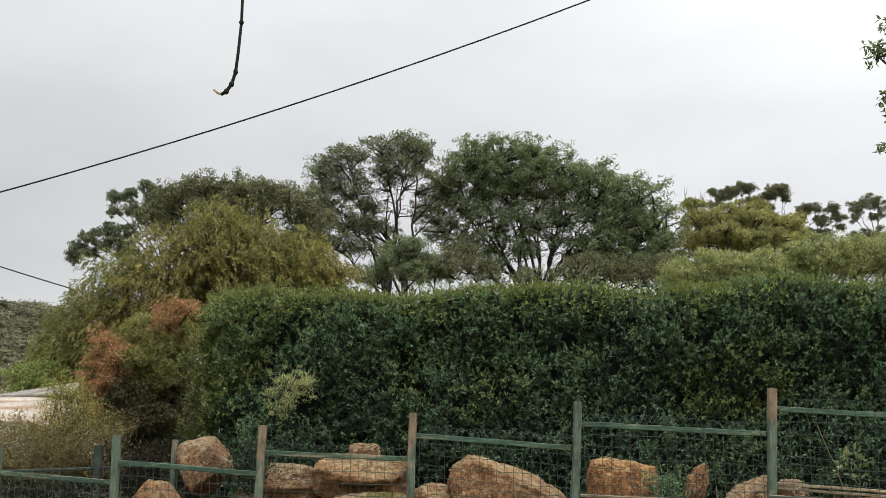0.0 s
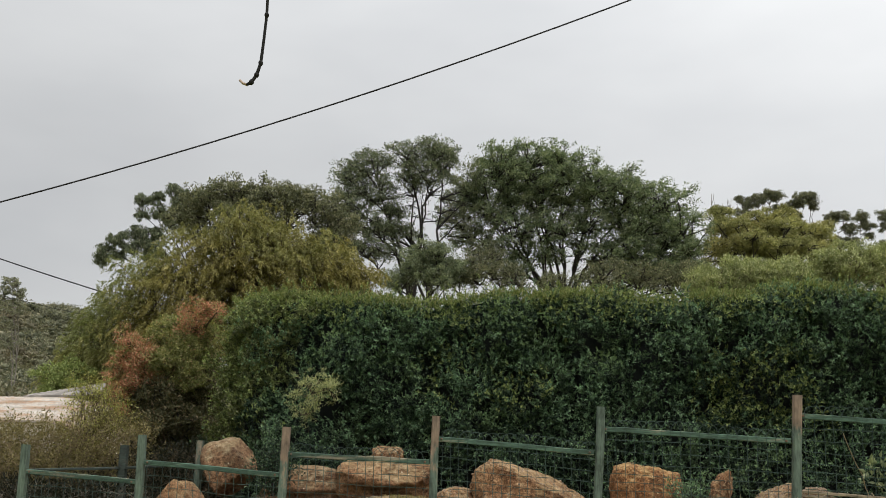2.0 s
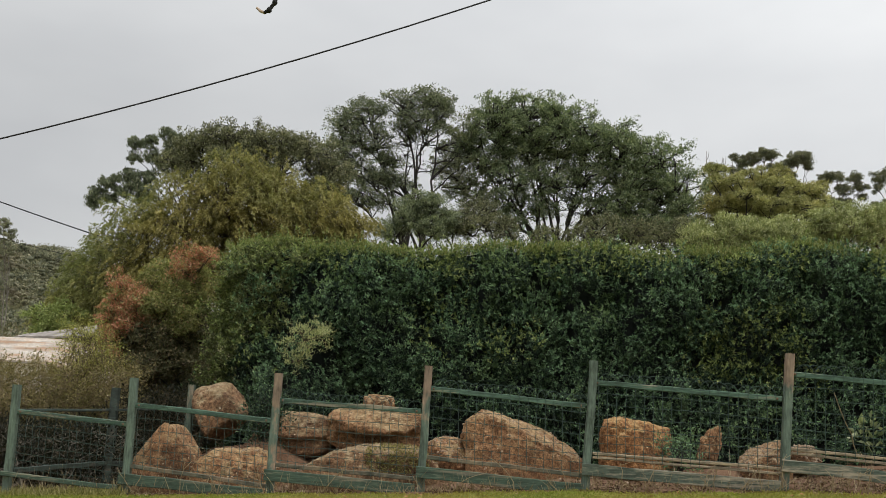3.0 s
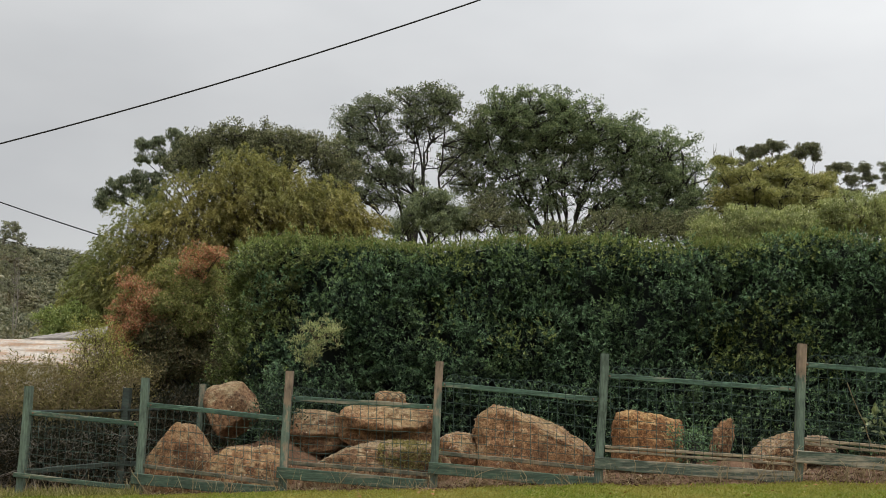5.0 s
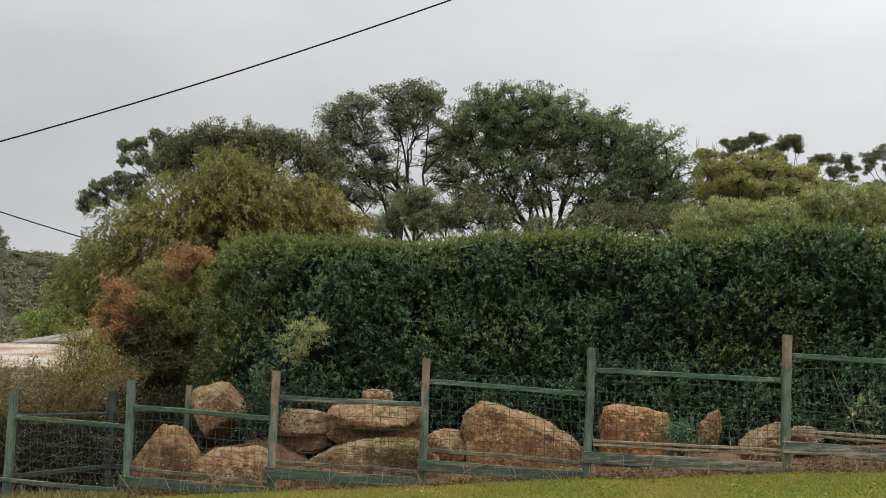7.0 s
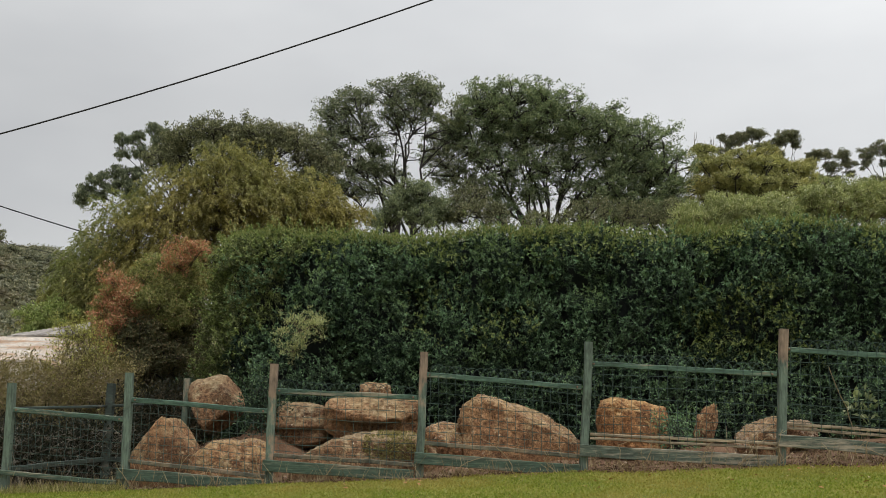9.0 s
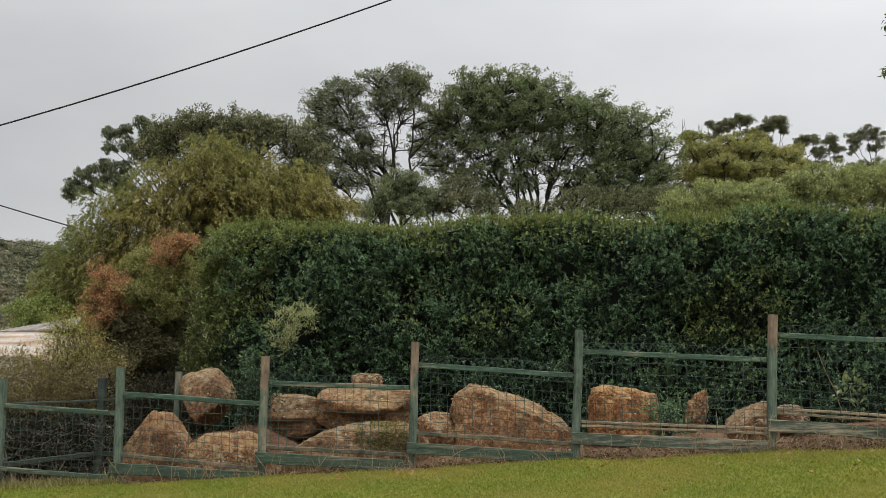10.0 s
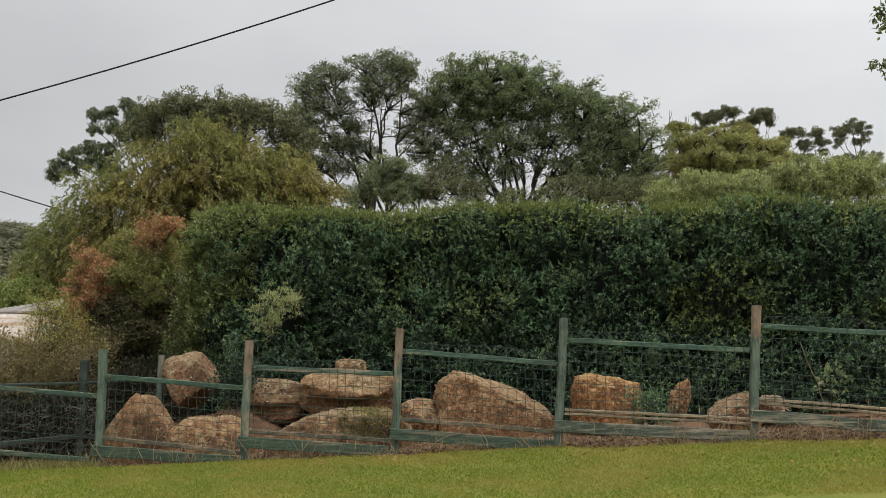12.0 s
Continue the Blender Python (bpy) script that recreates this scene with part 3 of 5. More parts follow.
def ground_z(x, y):
    x, y = np.asarray(x, float), np.asarray(y, float)
    xs = 12 * np.tanh(x / 12)
    line = 0.74 + 0.064 * xs
    fy = fence_y(x)
    front = line * np.clip(y / 11.4, -0.3, 1)
    bank = (0.45 - 0.4 * smooth(0.2, 1.8, x)) * smooth(0.4, 2.0, y - fy) * smooth(-4.3, -3.3, x)
    side = -0.35 * smooth(-4.2, -6.0, x) * smooth(0.3, 2.0, y - fy)
    back = 1.0 * smooth(16, 40, y) * smooth(-10, 0, x)
    hill_l = 37 * np.exp(-(((x + 165) / 105) ** 2 + ((y - 330) / 145) ** 2)) + 13 * np.exp(-(((x + 40) / 160) ** 2 + ((y - 420) / 130) ** 2))
    hill_r = 8.0 * np.exp(-(((x - 45) / 40) ** 2 + ((y - 115) / 45) ** 2))
    far = 20 * smooth(700, 1600, np.hypot(x, y))
    return front + bank + side + back + (hill_l + hill_r) * smooth(20, 60, y) + far * smooth(60, 200, np.abs(y))


def lawn_edge(x):
    return fence_y(x) - 0.22 + 0.07 * np.sin(x * 2.3) + 0.05 * np.sin(x * 5.9 + 1)


xs = np.unique(np.concatenate([-np.geomspace(9, 1600, 34)[::-1], np.arange(-9, 9.01, 0.13), np.geomspace(9, 1600, 34)]).round(3))
ys = np.unique(np.concatenate([-np.geomspace(2, 1600, 20)[::-1], np.arange(-2, 7, 0.5), np.arange(7, 17, 0.12), np.geomspace(17, 2000, 60)]).round(3))
gx, gy = np.meshgrid(xs, ys)
gz = ground_z(gx, gy) + np.where((gy > 7) & (gy < 17) & (np.abs(gx) < 9), 0.012 * np.sin(gx * 7.1 + gy * 3.3) * np.sin(gy * 6.1 - gx * 2.2), 0)
nx = len(xs)
gi = (np.arange(len(ys) - 1)[:, None] * nx + np.arange(nx - 1)[None]).reshape(-1)
gme = bpy.data.meshes.new("ground")
gme.from_pydata(np.stack([gx, gy, gz], -1).reshape(-1, 3).tolist(), [], np.stack([gi, gi + 1, gi + nx + 1, gi + nx], -1).tolist())
for m in (LAWN, SOIL, PADDOCK):
    gme.materials.append(m)
cx, cy = (gx[:-1, :-1] + gx[1:, 1:]).reshape(-1) / 2, (gy[:-1, :-1] + gy[1:, 1:]).reshape(-1) / 2
slot = np.where(cy < lawn_edge(cx), 0, np.where((cy < 17.5) & (cx > -6.5), 1, 2))
slot = np.where((cx < -3.6) & (cy > lawn_edge(cx)) & (cy < 20), np.where(cy < 17, 1, 2), slot)
slot = np.where(np.hypot(cx, cy) > 40, 2, slot)
gme.polygons.foreach_set("material_index", slot.astype(np.int32))
gme.polygons.foreach_set("use_smooth", [True] * len(gme.polygons))
gme.update()
tagged(new("ground", gme), "sloping mown lawn, soil bank and pasture beyond", "ground", kind="structure")


def gz_at(x, y):
    return float(ground_z(x, y))


# ---- hedge ----
HEDGE_LINE = [(-4.0, 14.95), (9.5, 13.75)]


def hedge_front(x):
    return np.interp(x, [p[0] for p in HEDGE_LINE], [p[1] for p in HEDGE_LINE])


def build_hedge():
    base = (2.5, 15.2, gz_at(2.5, 15.2))
    h = thing("clipped_hedge", base, "tall clipped dark green hedge behind the boulders", "hedge")
    rgt, deep = 6.9, 1.5

    def top(x):
        return 3.98 + 0.012 * x + 0.05 * np.sin(x * 1.7) + 0.03 * np.sin(x * 4.1 + 1)

    # hull behind the leaves, coloured near-black to paint shade into the gaps
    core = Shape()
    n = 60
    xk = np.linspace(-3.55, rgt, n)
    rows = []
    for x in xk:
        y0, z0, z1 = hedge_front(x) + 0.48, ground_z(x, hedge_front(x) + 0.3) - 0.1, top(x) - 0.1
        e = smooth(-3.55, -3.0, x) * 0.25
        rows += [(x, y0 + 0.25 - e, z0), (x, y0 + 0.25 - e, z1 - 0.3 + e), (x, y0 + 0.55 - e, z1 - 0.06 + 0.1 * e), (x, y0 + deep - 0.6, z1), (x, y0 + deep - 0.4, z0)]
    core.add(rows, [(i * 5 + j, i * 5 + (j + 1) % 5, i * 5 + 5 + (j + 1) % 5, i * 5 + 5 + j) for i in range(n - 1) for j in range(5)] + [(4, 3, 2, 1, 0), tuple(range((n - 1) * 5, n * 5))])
    part("gap_shade_hull", core, HEDGE_GAP_SHADE, h)
    # clumps over the front, the rounded end and the top
    def hollow(p):
        q = Vector(p)
        return noise.noise(q * 1.1) * 0.5 + noise.noise(q * 3.1 + Vector((9, 0, 0))) * 0.55 + noise.noise(q * 6.5 + Vector((0, 5, 0))) * 0.35

    k = 2900
    x = rng.uniform(-3.85, rgt, k)
    z = rng.uniform(0, 1, k)
    zt = top(x) - 0.1
    zb = ground_z(x, hedge_front(x) - 0.4) - 0.05
    zz = zb + (zt - zb) * z
    yy = hedge_front(x) + 0.08 + 0.3 * smooth(0.9, 1.0, z) + 0.35 * smooth(-3.2, -3.9, x) - (0.12 * smooth(0.5, 2.5, x) + 0.3 * smooth(3.4, 4.8, x)) * smooth(0.4, 0.0, z) - 1.1 * np.exp(-((x + 2.72) / 0.2) ** 2) * smooth(0.45, 0.3, z)
    front = np.stack([x, yy, zz], 1)
    k2 = 260
    a = rng.uniform(0, deep, k2)
    zf = rng.uniform(0, 1, k2)
    xe = -3.72 - 0.18 * np.sin(zf * 3.1) + 0.3 * smooth(0.75, 1, zf) + rng.normal(0, 0.05, k2)
    end = np.stack([xe, hedge_front(-3.9) + 0.25 + a, 0.75 + zf * 3.05], 1)
    k3 = 560
    xt = rng.uniform(-3.6, rgt, k3)
    a3 = rng.uniform(0.05, 0.75, k3)
    upper = np.stack([xt, hedge_front(xt) + 0.2 + a3, top(xt) - 0.2 - 0.1 * smooth(0.3, 0.0, a3) + rng.normal(0, 0.03, k3)], 1)
    foot = np.concatenate([front, end, upper])
    face = np.concatenate([np.tile((0, -1.0, 0.0), (k, 1)), np.tile((-1.0, 0, 0), (k2, 1)), np.tile((0, -0.15, 1.0), (k3, 1))])
    hol = np.array([hollow(p) for p in foot])
    hol[k + k2:] *= 0.22
    foot = foot + face * (hol * 0.5 - 0.0 + rng.uniform(-0.1, 0.03, len(hol)))[:, None]
    # sprays: a fan of shoots from one spot, the spray itself tilting its own way
    fan = 6
    lean = unit(face * 0.7 + np.array((0, 0, 0.6)) + rng.normal(0, 0.4, foot.shape))
    foot = np.repeat(foot, fan, axis=0) + rng.normal(0, 0.045, (len(foot) * fan, 3))
    way = unit(np.repeat(lean, fan, axis=0) + rng.normal(0, 0.5, foot.shape))
    # each shoot: leaves along a short stem, spreading from it
    per = 22
    run = rng.uniform(0.09, 0.22, (len(foot), 1))
    leader = rng.random(len(foot)) < 0.16
    run[leader] *= 1.7
    way[leader] = unit(np.repeat(face, fan, axis=0)[leader] * 0.4 + np.array((0, 0, 0.9)) + rng.normal(0, 0.28, (leader.sum(), 3)))
    along = np.linspace(0.05, 1.0, per)[None, :, None]
    along[:, -7:] = np.linspace(0.8, 1.02, 7)[None, :, None]
    pos = foot[:, None] + way[:, None] * run[:, None] * along + rng.normal(0, 0.007, (len(foot), per, 3))
    ax = way[:, None] * (0.35 + 0.7 * along ** 2) + unit(rng.normal(size=(len(foot), per, 3))) * 0.9
    old, young = slice(0, per - 7), slice(per - 7, per)
    lie = np.repeat((unit(np.repeat(face, fan, axis=0) * 0.55 + way * 0.5 + np.array((0, 0, 0.75))))[:, None], per, axis=1)
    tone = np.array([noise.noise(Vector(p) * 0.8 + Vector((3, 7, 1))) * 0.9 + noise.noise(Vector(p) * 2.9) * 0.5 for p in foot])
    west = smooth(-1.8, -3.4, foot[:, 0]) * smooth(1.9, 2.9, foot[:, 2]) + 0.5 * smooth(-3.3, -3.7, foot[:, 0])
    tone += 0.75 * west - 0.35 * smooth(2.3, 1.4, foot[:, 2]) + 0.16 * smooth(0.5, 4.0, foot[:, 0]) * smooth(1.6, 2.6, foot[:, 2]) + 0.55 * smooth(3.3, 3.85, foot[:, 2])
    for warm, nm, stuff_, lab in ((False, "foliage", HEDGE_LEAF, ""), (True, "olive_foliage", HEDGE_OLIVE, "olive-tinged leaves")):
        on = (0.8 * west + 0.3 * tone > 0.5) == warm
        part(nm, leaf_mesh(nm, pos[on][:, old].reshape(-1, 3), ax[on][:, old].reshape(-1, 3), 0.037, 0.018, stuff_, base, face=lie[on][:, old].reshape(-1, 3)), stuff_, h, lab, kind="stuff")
    # pale tips thin out low down, which also paints the hedge foot's self-shade
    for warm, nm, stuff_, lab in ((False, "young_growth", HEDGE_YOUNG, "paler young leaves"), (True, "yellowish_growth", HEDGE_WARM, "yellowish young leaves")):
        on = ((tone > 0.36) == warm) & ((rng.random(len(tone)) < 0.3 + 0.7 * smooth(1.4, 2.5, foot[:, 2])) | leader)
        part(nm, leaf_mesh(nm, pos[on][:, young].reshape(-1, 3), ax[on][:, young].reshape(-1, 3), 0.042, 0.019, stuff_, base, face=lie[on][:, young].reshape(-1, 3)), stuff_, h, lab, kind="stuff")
    xt = rng.uniform(-3.7, rgt, 760)
    pick = np.stack([xt, hedge_front(xt) + rng.uniform(0.08, 0.6, 760), top(xt) + rng.normal(-0.1, 0.028, 760)], 1)
    pos, ax = clump_leaves(pick, np.full((760, 3), 0.07), 20, 0.2, 0.9, 0.6, 0.0, 0.9, 0.4)
    part("new_growth", leaf_mesh("new_growth", pos, ax, 0.042, 0.018, HEDGE_TIP, base), HEDGE_TIP, h, "yellow-green fresh tips", kind="stuff")


build_hedge()


# ---- boulders ----
def boulder(name, x, y, z, w, d, h, seed, label, faces=(), rough=0.05, boxy=0.8, undercut=0.0, lean=0.0, group="granite boulders behind the fence"):
    """A weathered block, rounded by boxy, with worn flat faces (angle in the x-z plane, distance from the heart), flakes and pits."""
    bm = bmesh.new()
    bmesh.ops.create_icosphere(bm, subdivisions=6, radius=1.0)
    r = np.random.default_rng(seed)
    planes = [(Vector((math.cos(radians(a)), r.uniform(-0.25, 0.1), math.sin(radians(a)))).normalized(), k) for a, k in faces]
    planes += [(Vector((r.normal(0, 0.8), -1.0, r.normal(0.45, 0.4))).normalized(), r.uniform(0.72, 0.86)) for _ in range(4)]
    off = Vector((seed * 1.7, seed * 0.9, -seed))
    for v in bm.verts:
        p = v.co.normalized()
        q = Vector([math.copysign(abs(c) ** boxy, c) for c in p])
        for nrm, dist in planes:
            over = q.dot(nrm) - dist
            if over > -0.08:
                q = q - nrm * (over + 0.08) ** 2 / (over + 0.24) * 0.97
        flake = noise.noise(q * 2.6 + off)
        step = math.floor(flake * 5) / 5 + smooth(0.75, 1.0, flake * 5 % 1.0) / 5
        g = noise.noise(q * 1.3 + off) * 0.07 + step * rough * 0.8 + noise.noise(q * 6.5 + off) * rough * 0.55 + noise.noise(q * 15 - off) * rough * 0.3 + noise.noise(q * 38) * 0.009
        q = q * (1 + g)
        if undercut and q.y < 0:
            q.y *= 1 - undercut * float(smooth(-0.02, -0.2, q.z + 0.22 * noise.noise(p * 2.3 + off)) * smooth(-0.88, -0.6, q.x) * smooth(-1.25, -0.5, q.z))
        q.x += lean * q.z
        v.co = (q.x * w / 2, q.y * d / 2, q.z * h / 2)
    me = bpy.data.meshes.new(name)
    bm.to_mesh(me)
    bm.free()
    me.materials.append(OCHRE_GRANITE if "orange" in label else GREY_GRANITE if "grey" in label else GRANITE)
    me.polygons.foreach_set("use_smooth", [True] * len(me.polygons))
    ob = new(name, me)
    ob.matrix_basis = Matrix.Translation((x, y, z))
    return tagged(ob, label, "boulder", group)


boulder("boulder", -3.60, 12.50, 0.67, 0.90, 0.75, 1.41, 4, "pointed reddish-brown granite boulder at the corner post", faces=((136, 0.66), (48, 0.76), (95, 0.9)), boxy=0.72)
boulder("boulder", -3.19, 13.25, 1.44, 0.80, 0.75, 0.82, 12, "rounded granite boulder perched on the others", faces=((32, 0.62), (213, 0.5), (-50, 0.52), (100, 0.84)), boxy=0.75)
boulder("boulder", -2.81, 12.40, 0.56, 1.15, 0.8, 1.05, 8, "low lichen-speckled granite boulder on the soil bank", faces=((92, 0.85), (140, 0.85)), boxy=0.62, rough=0.07)
boulder("boulder", -2.20, 13.20, 1.21, 1.05, 0.85, 0.59, 11, "grey-brown rounded granite boulder under the hedge", boxy=0.72, undercut=0.3)
boulder("boulder", -1.15, 13.00, 1.32, 1.26, 0.9, 0.56, 14, "long smooth granite boulder with an undercut face", faces=((88, 0.9),), boxy=0.66, undercut=0.5)
boulder("boulder", -1.16, 13.15, 1.64, 0.39, 0.35, 0.22, 33, "small flat pale granite cap stone", boxy=0.6, rough=0.1)
boulder("boulder", -1.21, 12.40, 0.65, 1.71, 0.9, 1.08, 17, "low mossy granite boulder half sunk in soil", faces=((132, 0.8), (88, 0.9)), boxy=0.6, rough=0.07)
boulder("boulder", -0.28, 12.70, 1.04, 0.55, 0.6, 0.46, 21, "small brown granite boulder between larger ones", boxy=0.75)
boulder("boulder", 0.65, 12.60, 1.03, 1.49, 0.9, 1.17, 24, "large rough granite boulder sloping down one side", faces=((58, 0.5),), boxy=0.48, rough=0.09)
boulder("boulder", 1.95, 12.55, 1.23, 0.81, 0.7, 0.73, 27, "blocky orange-brown granite boulder with a flat top", faces=((75, 0.9),), boxy=0.5, rough=0.1)
boulder("boulder", 2.83, 12.60, 1.25, 0.24, 0.3, 0.54, 30, "small knobbly granite stone in the hedge foot", lean=0.6, rough=0.26, boxy=0.8)
boulder("boulder", 3.36, 12.20, 1.13, 0.57, 0.6, 0.58, 36, "low reddish granite boulder beside a post", faces=((123, 0.39),), boxy=0.7, rough=0.1)
boulder("boulder", 3.84, 12.30, 1.20, 0.35, 0.5, 0.32, 39, "low grey granite boulder under hedge leaves", boxy=0.8, rough=0.1)


# ---- heaped earth under and between the boulders ----
def earth_mound(x, y, w, d, h, seed, label):
    n = 44
    u, v = np.meshgrid(np.linspace(-1, 1, n), np.linspace(-1, 1, n))
    r = np.hypot(u, v)
    px_, py_ = x + u * w / 2, y + v * d / 2
    lump = np.array([noise.noise(Vector((a * 5, b * 5, seed))) * 0.05 + noise.noise(Vector((a * 17, b * 17, seed))) * 0.022 for a, b in zip(px_.ravel(), py_.ravel())]).reshape(n, n)
    z = ground_z(px_, py_) - 0.06 + (h + lump) * smooth(1.0, 0.15, r)
    i = (np.arange(n - 1)[:, None] * n + np.arange(n - 1)[None]).reshape(-1)
    me = bpy.data.meshes.new("earth_mound")
    me.from_pydata(np.stack([px_, py_, z], -1).reshape(-1, 3).tolist(), [], np.stack([i, i + 1, i + n + 1, i + n], -1).tolist())
    me.materials.append(SOIL)
    me.polygons.foreach_set("use_smooth", [True] * len(me.polygons))
    return tagged(new("earth_mound", me), label, "soil", "earth heaped between the boulders")


HEAPS = [earth_mound(-2.55, 12.95, 1.5, 1.1, 0.42, 3, "crumbly reddish earth heaped behind a low boulder"),
         earth_mound(-1.2, 12.75, 2.2, 1.0, 0.3, 5, "gravelly brown earth heaped under the long boulder"),
         earth_mound(2.75, 12.3, 2.6, 0.9, 0.16, 8, "low crumbly earth heap along the batten")]


# ---- gravel and moss on the low boulders ----
def scatter_on(rocks, count, seed):
    """Random places on the upper sides of boulders."""
    r = np.random.default_rng(seed)
    out = []
    for ob in rocks:
        tree_ = BVHTree.FromPolygons([v.co for v in ob.data.vertices], [p.vertices for p in ob.data.polygons])
        xs_ = [v.co.x for v in ob.data.vertices]
        ys_ = [v.co.y for v in ob.data.vertices]
        for _ in range(count):
            hit, nrm, _, _ = tree_.ray_cast(Vector((r.uniform(min(xs_), max(xs_)), r.uniform(min(ys_), max(ys_)) * 0.9, 2)), Vector((0, 0, -1)))
            if hit and nrm.z > 0.25:
                out.append((np.array(hit + ob.matrix_basis.translation), np.array(nrm)))
    return out


def pebble(s, p, r):
    t = (1 + 5 ** 0.5) / 2
    v = unit(np.array([(-1, t, 0), (1, t, 0), (-1, -t, 0), (1, -t, 0), (0, -1, t), (0, 1, t), (0, -1, -t), (0, 1, -t), (t, 0, -1), (t, 0, 1), (-t, 0, -1), (-t, 0, 1)]))
    f = [(0, 11, 5), (0, 5, 1), (0, 1, 7), (0, 7, 10), (0, 10, 11), (1, 5, 9), (5, 11, 4), (11, 10, 2), (10, 7, 6), (7, 1, 8), (3, 9, 4), (3, 4, 2), (3, 2, 6), (3, 6, 8), (3, 8, 9), (4, 9, 5), (2, 4, 11), (6, 2, 10), (8, 6, 7), (9, 8, 1)]
    s.add(p + v * r * rng.uniform(0.7, 1.2, (12, 1)) * rng.uniform(0.7, 1.3, 3), f)


LOW = [o for o in scene.objects if o.name.startswith("boulder") and ("low " in o["label"] or "large" in o["label"])] + HEAPS
s = Shape()
for p, nrm in scatter_on(LOW, 320, 4):
    pebble(s, p, float(rng.uniform(0.005, 0.014)))
for _ in range(500):
    x = float(rng.uniform(-4.2, 5.0))
    y = float(lawn_edge(x) + rng.uniform(0.25, 2.0))
    pebble(s, np.array((x, y, gz_at(x, y))), float(rng.uniform(0.006, 0.024)))
tagged(new("gravel", s.mesh("gravel", PEBBLE)), "pale loose gravel on the boulders and soil bank", "gravel", kind="stuff")
rock = [o for o in LOW if "low mossy" in o["label"]][0]
mossy = [(p, n) for p, n in scatter_on([rock], 6000, 9) if p[0] > -1.15 and noise.noise(Vector(p) * 5) > -0.15]
tree_ = BVHTree.FromPolygons([v.co for v in rock.data.vertices], [p.vertices for p in rock.data.polygons])
for _ in range(6000):
    mx, mz = rng.uniform(-1.2, -0.45), rng.uniform(0.86, 1.25)
    hit, nrm, _, _ = tree_.ray_cast(Vector((mx, 10, mz)) - rock.matrix_basis.translation, Vector((0, 1, 0)))
    if hit and noise.noise(Vector((mx * 9, mz * 9, 3))) * 0.7 + noise.noise(Vector((mx * 30, mz * 30, 3))) * 0.5 - abs(mx + 0.82) * 1.2 > -0.3:
        mossy.append((np.array(hit + rock.matrix_basis.translation), np.array(nrm)))
pos = np.array([p for p, n in mossy])
nor = np.array([n for p, n in mossy])
tagged(new("moss", leaf_mesh("moss", pos, nor + rng.normal(0, 0.6, nor.shape), 0.024, 0.009, MOSS, (0, 0, 0))), "dry yellow-green moss on a boulder top", "moss", kind="stuff")

# ---- fence ----
POST_TOP = [1.69, 1.82, 1.93, 2.07, 2.19, 2.325, 2.45]
# per bay: top rail, bottom board and batten heights at both ends
BAYS = [(1.377, 1.287, 0.664, 0.579, 0.684, 0.599), (1.51, 1.4, 0.68, 0.59, 0.82, 0.68), (1.63, 1.57, 0.81, 0.73, 0.92, 0.84), (1.82, 1.7, 0.92, 0.82, 1.08, 0.96),
        (1.95, 1.85, 1.03, 0.95, 1.18, 1.11), (2.11, 1.99, 1.17, 1.03, 1.32, 1.19)]


def wire_panel(a, b, za, zb, ba, bb, seed):
    """Welded garden mesh with looped top, from post a to post b."""
    s = Shape()
    a, b = np.asarray(a, float), np.asarray(b, float)
    span = np.linalg.norm(b - a)
    n = int(span / 0.098)
    at = lambda u: a + (b - a) * u
    r = 0.0031
    sag = lambda u: 0.012 * math.sin(u * 9 + seed)
    for i in range(n + 1):
        u = (i + 0.5) / (n + 1)
        p = at(u)
        lo, hi = ba + (bb - ba) * u - 0.03, za + (zb - za) * u + 0.03 + sag(u)
        zz = np.linspace(lo, hi, 4)
        wob = [(p[0] + 0.006 * math.sin(7 * t + i + seed), p[1] + 0.01 * math.sin(3 * t + i * 0.4), t) for t in zz]
        s.tube(wob, r, 3, False)
        if i < n:
            q = at((i + 2.4) / (n + 1))
            w = np.linspace(0, math.pi, 8)
            mid, half = (p + q) / 2, (q - p) / 2
            top = za + (zb - za) * u + 0.03 + sag(u)
            s.tube([(mid[0] - math.cos(k) * half[0], mid[1] - math.cos(k) * half[1] + (0.004 if i % 2 else -0.004), top + 0.085 * math.sin(k)) for k in w], r, 3, False)
    k = 0
    h = 0.05
    while h < (za - ba) - 0.02:
        pts = []
        for u in np.linspace(0, 1, 12):
            p = at(u)
            f = h / (za - ba)
            z = (ba + (bb - ba) * u) * (1 - f) + (za + (zb - za) * u) * f + sag(u + h) * 0.6
            pts.append((p[0], p[1] + 0.006 * math.sin(u * 20 + k), z))
        s.tube(pts, r, 3, False)
        h += 0.085 if h < 0.25 else 0.122
        k += 1
    return s


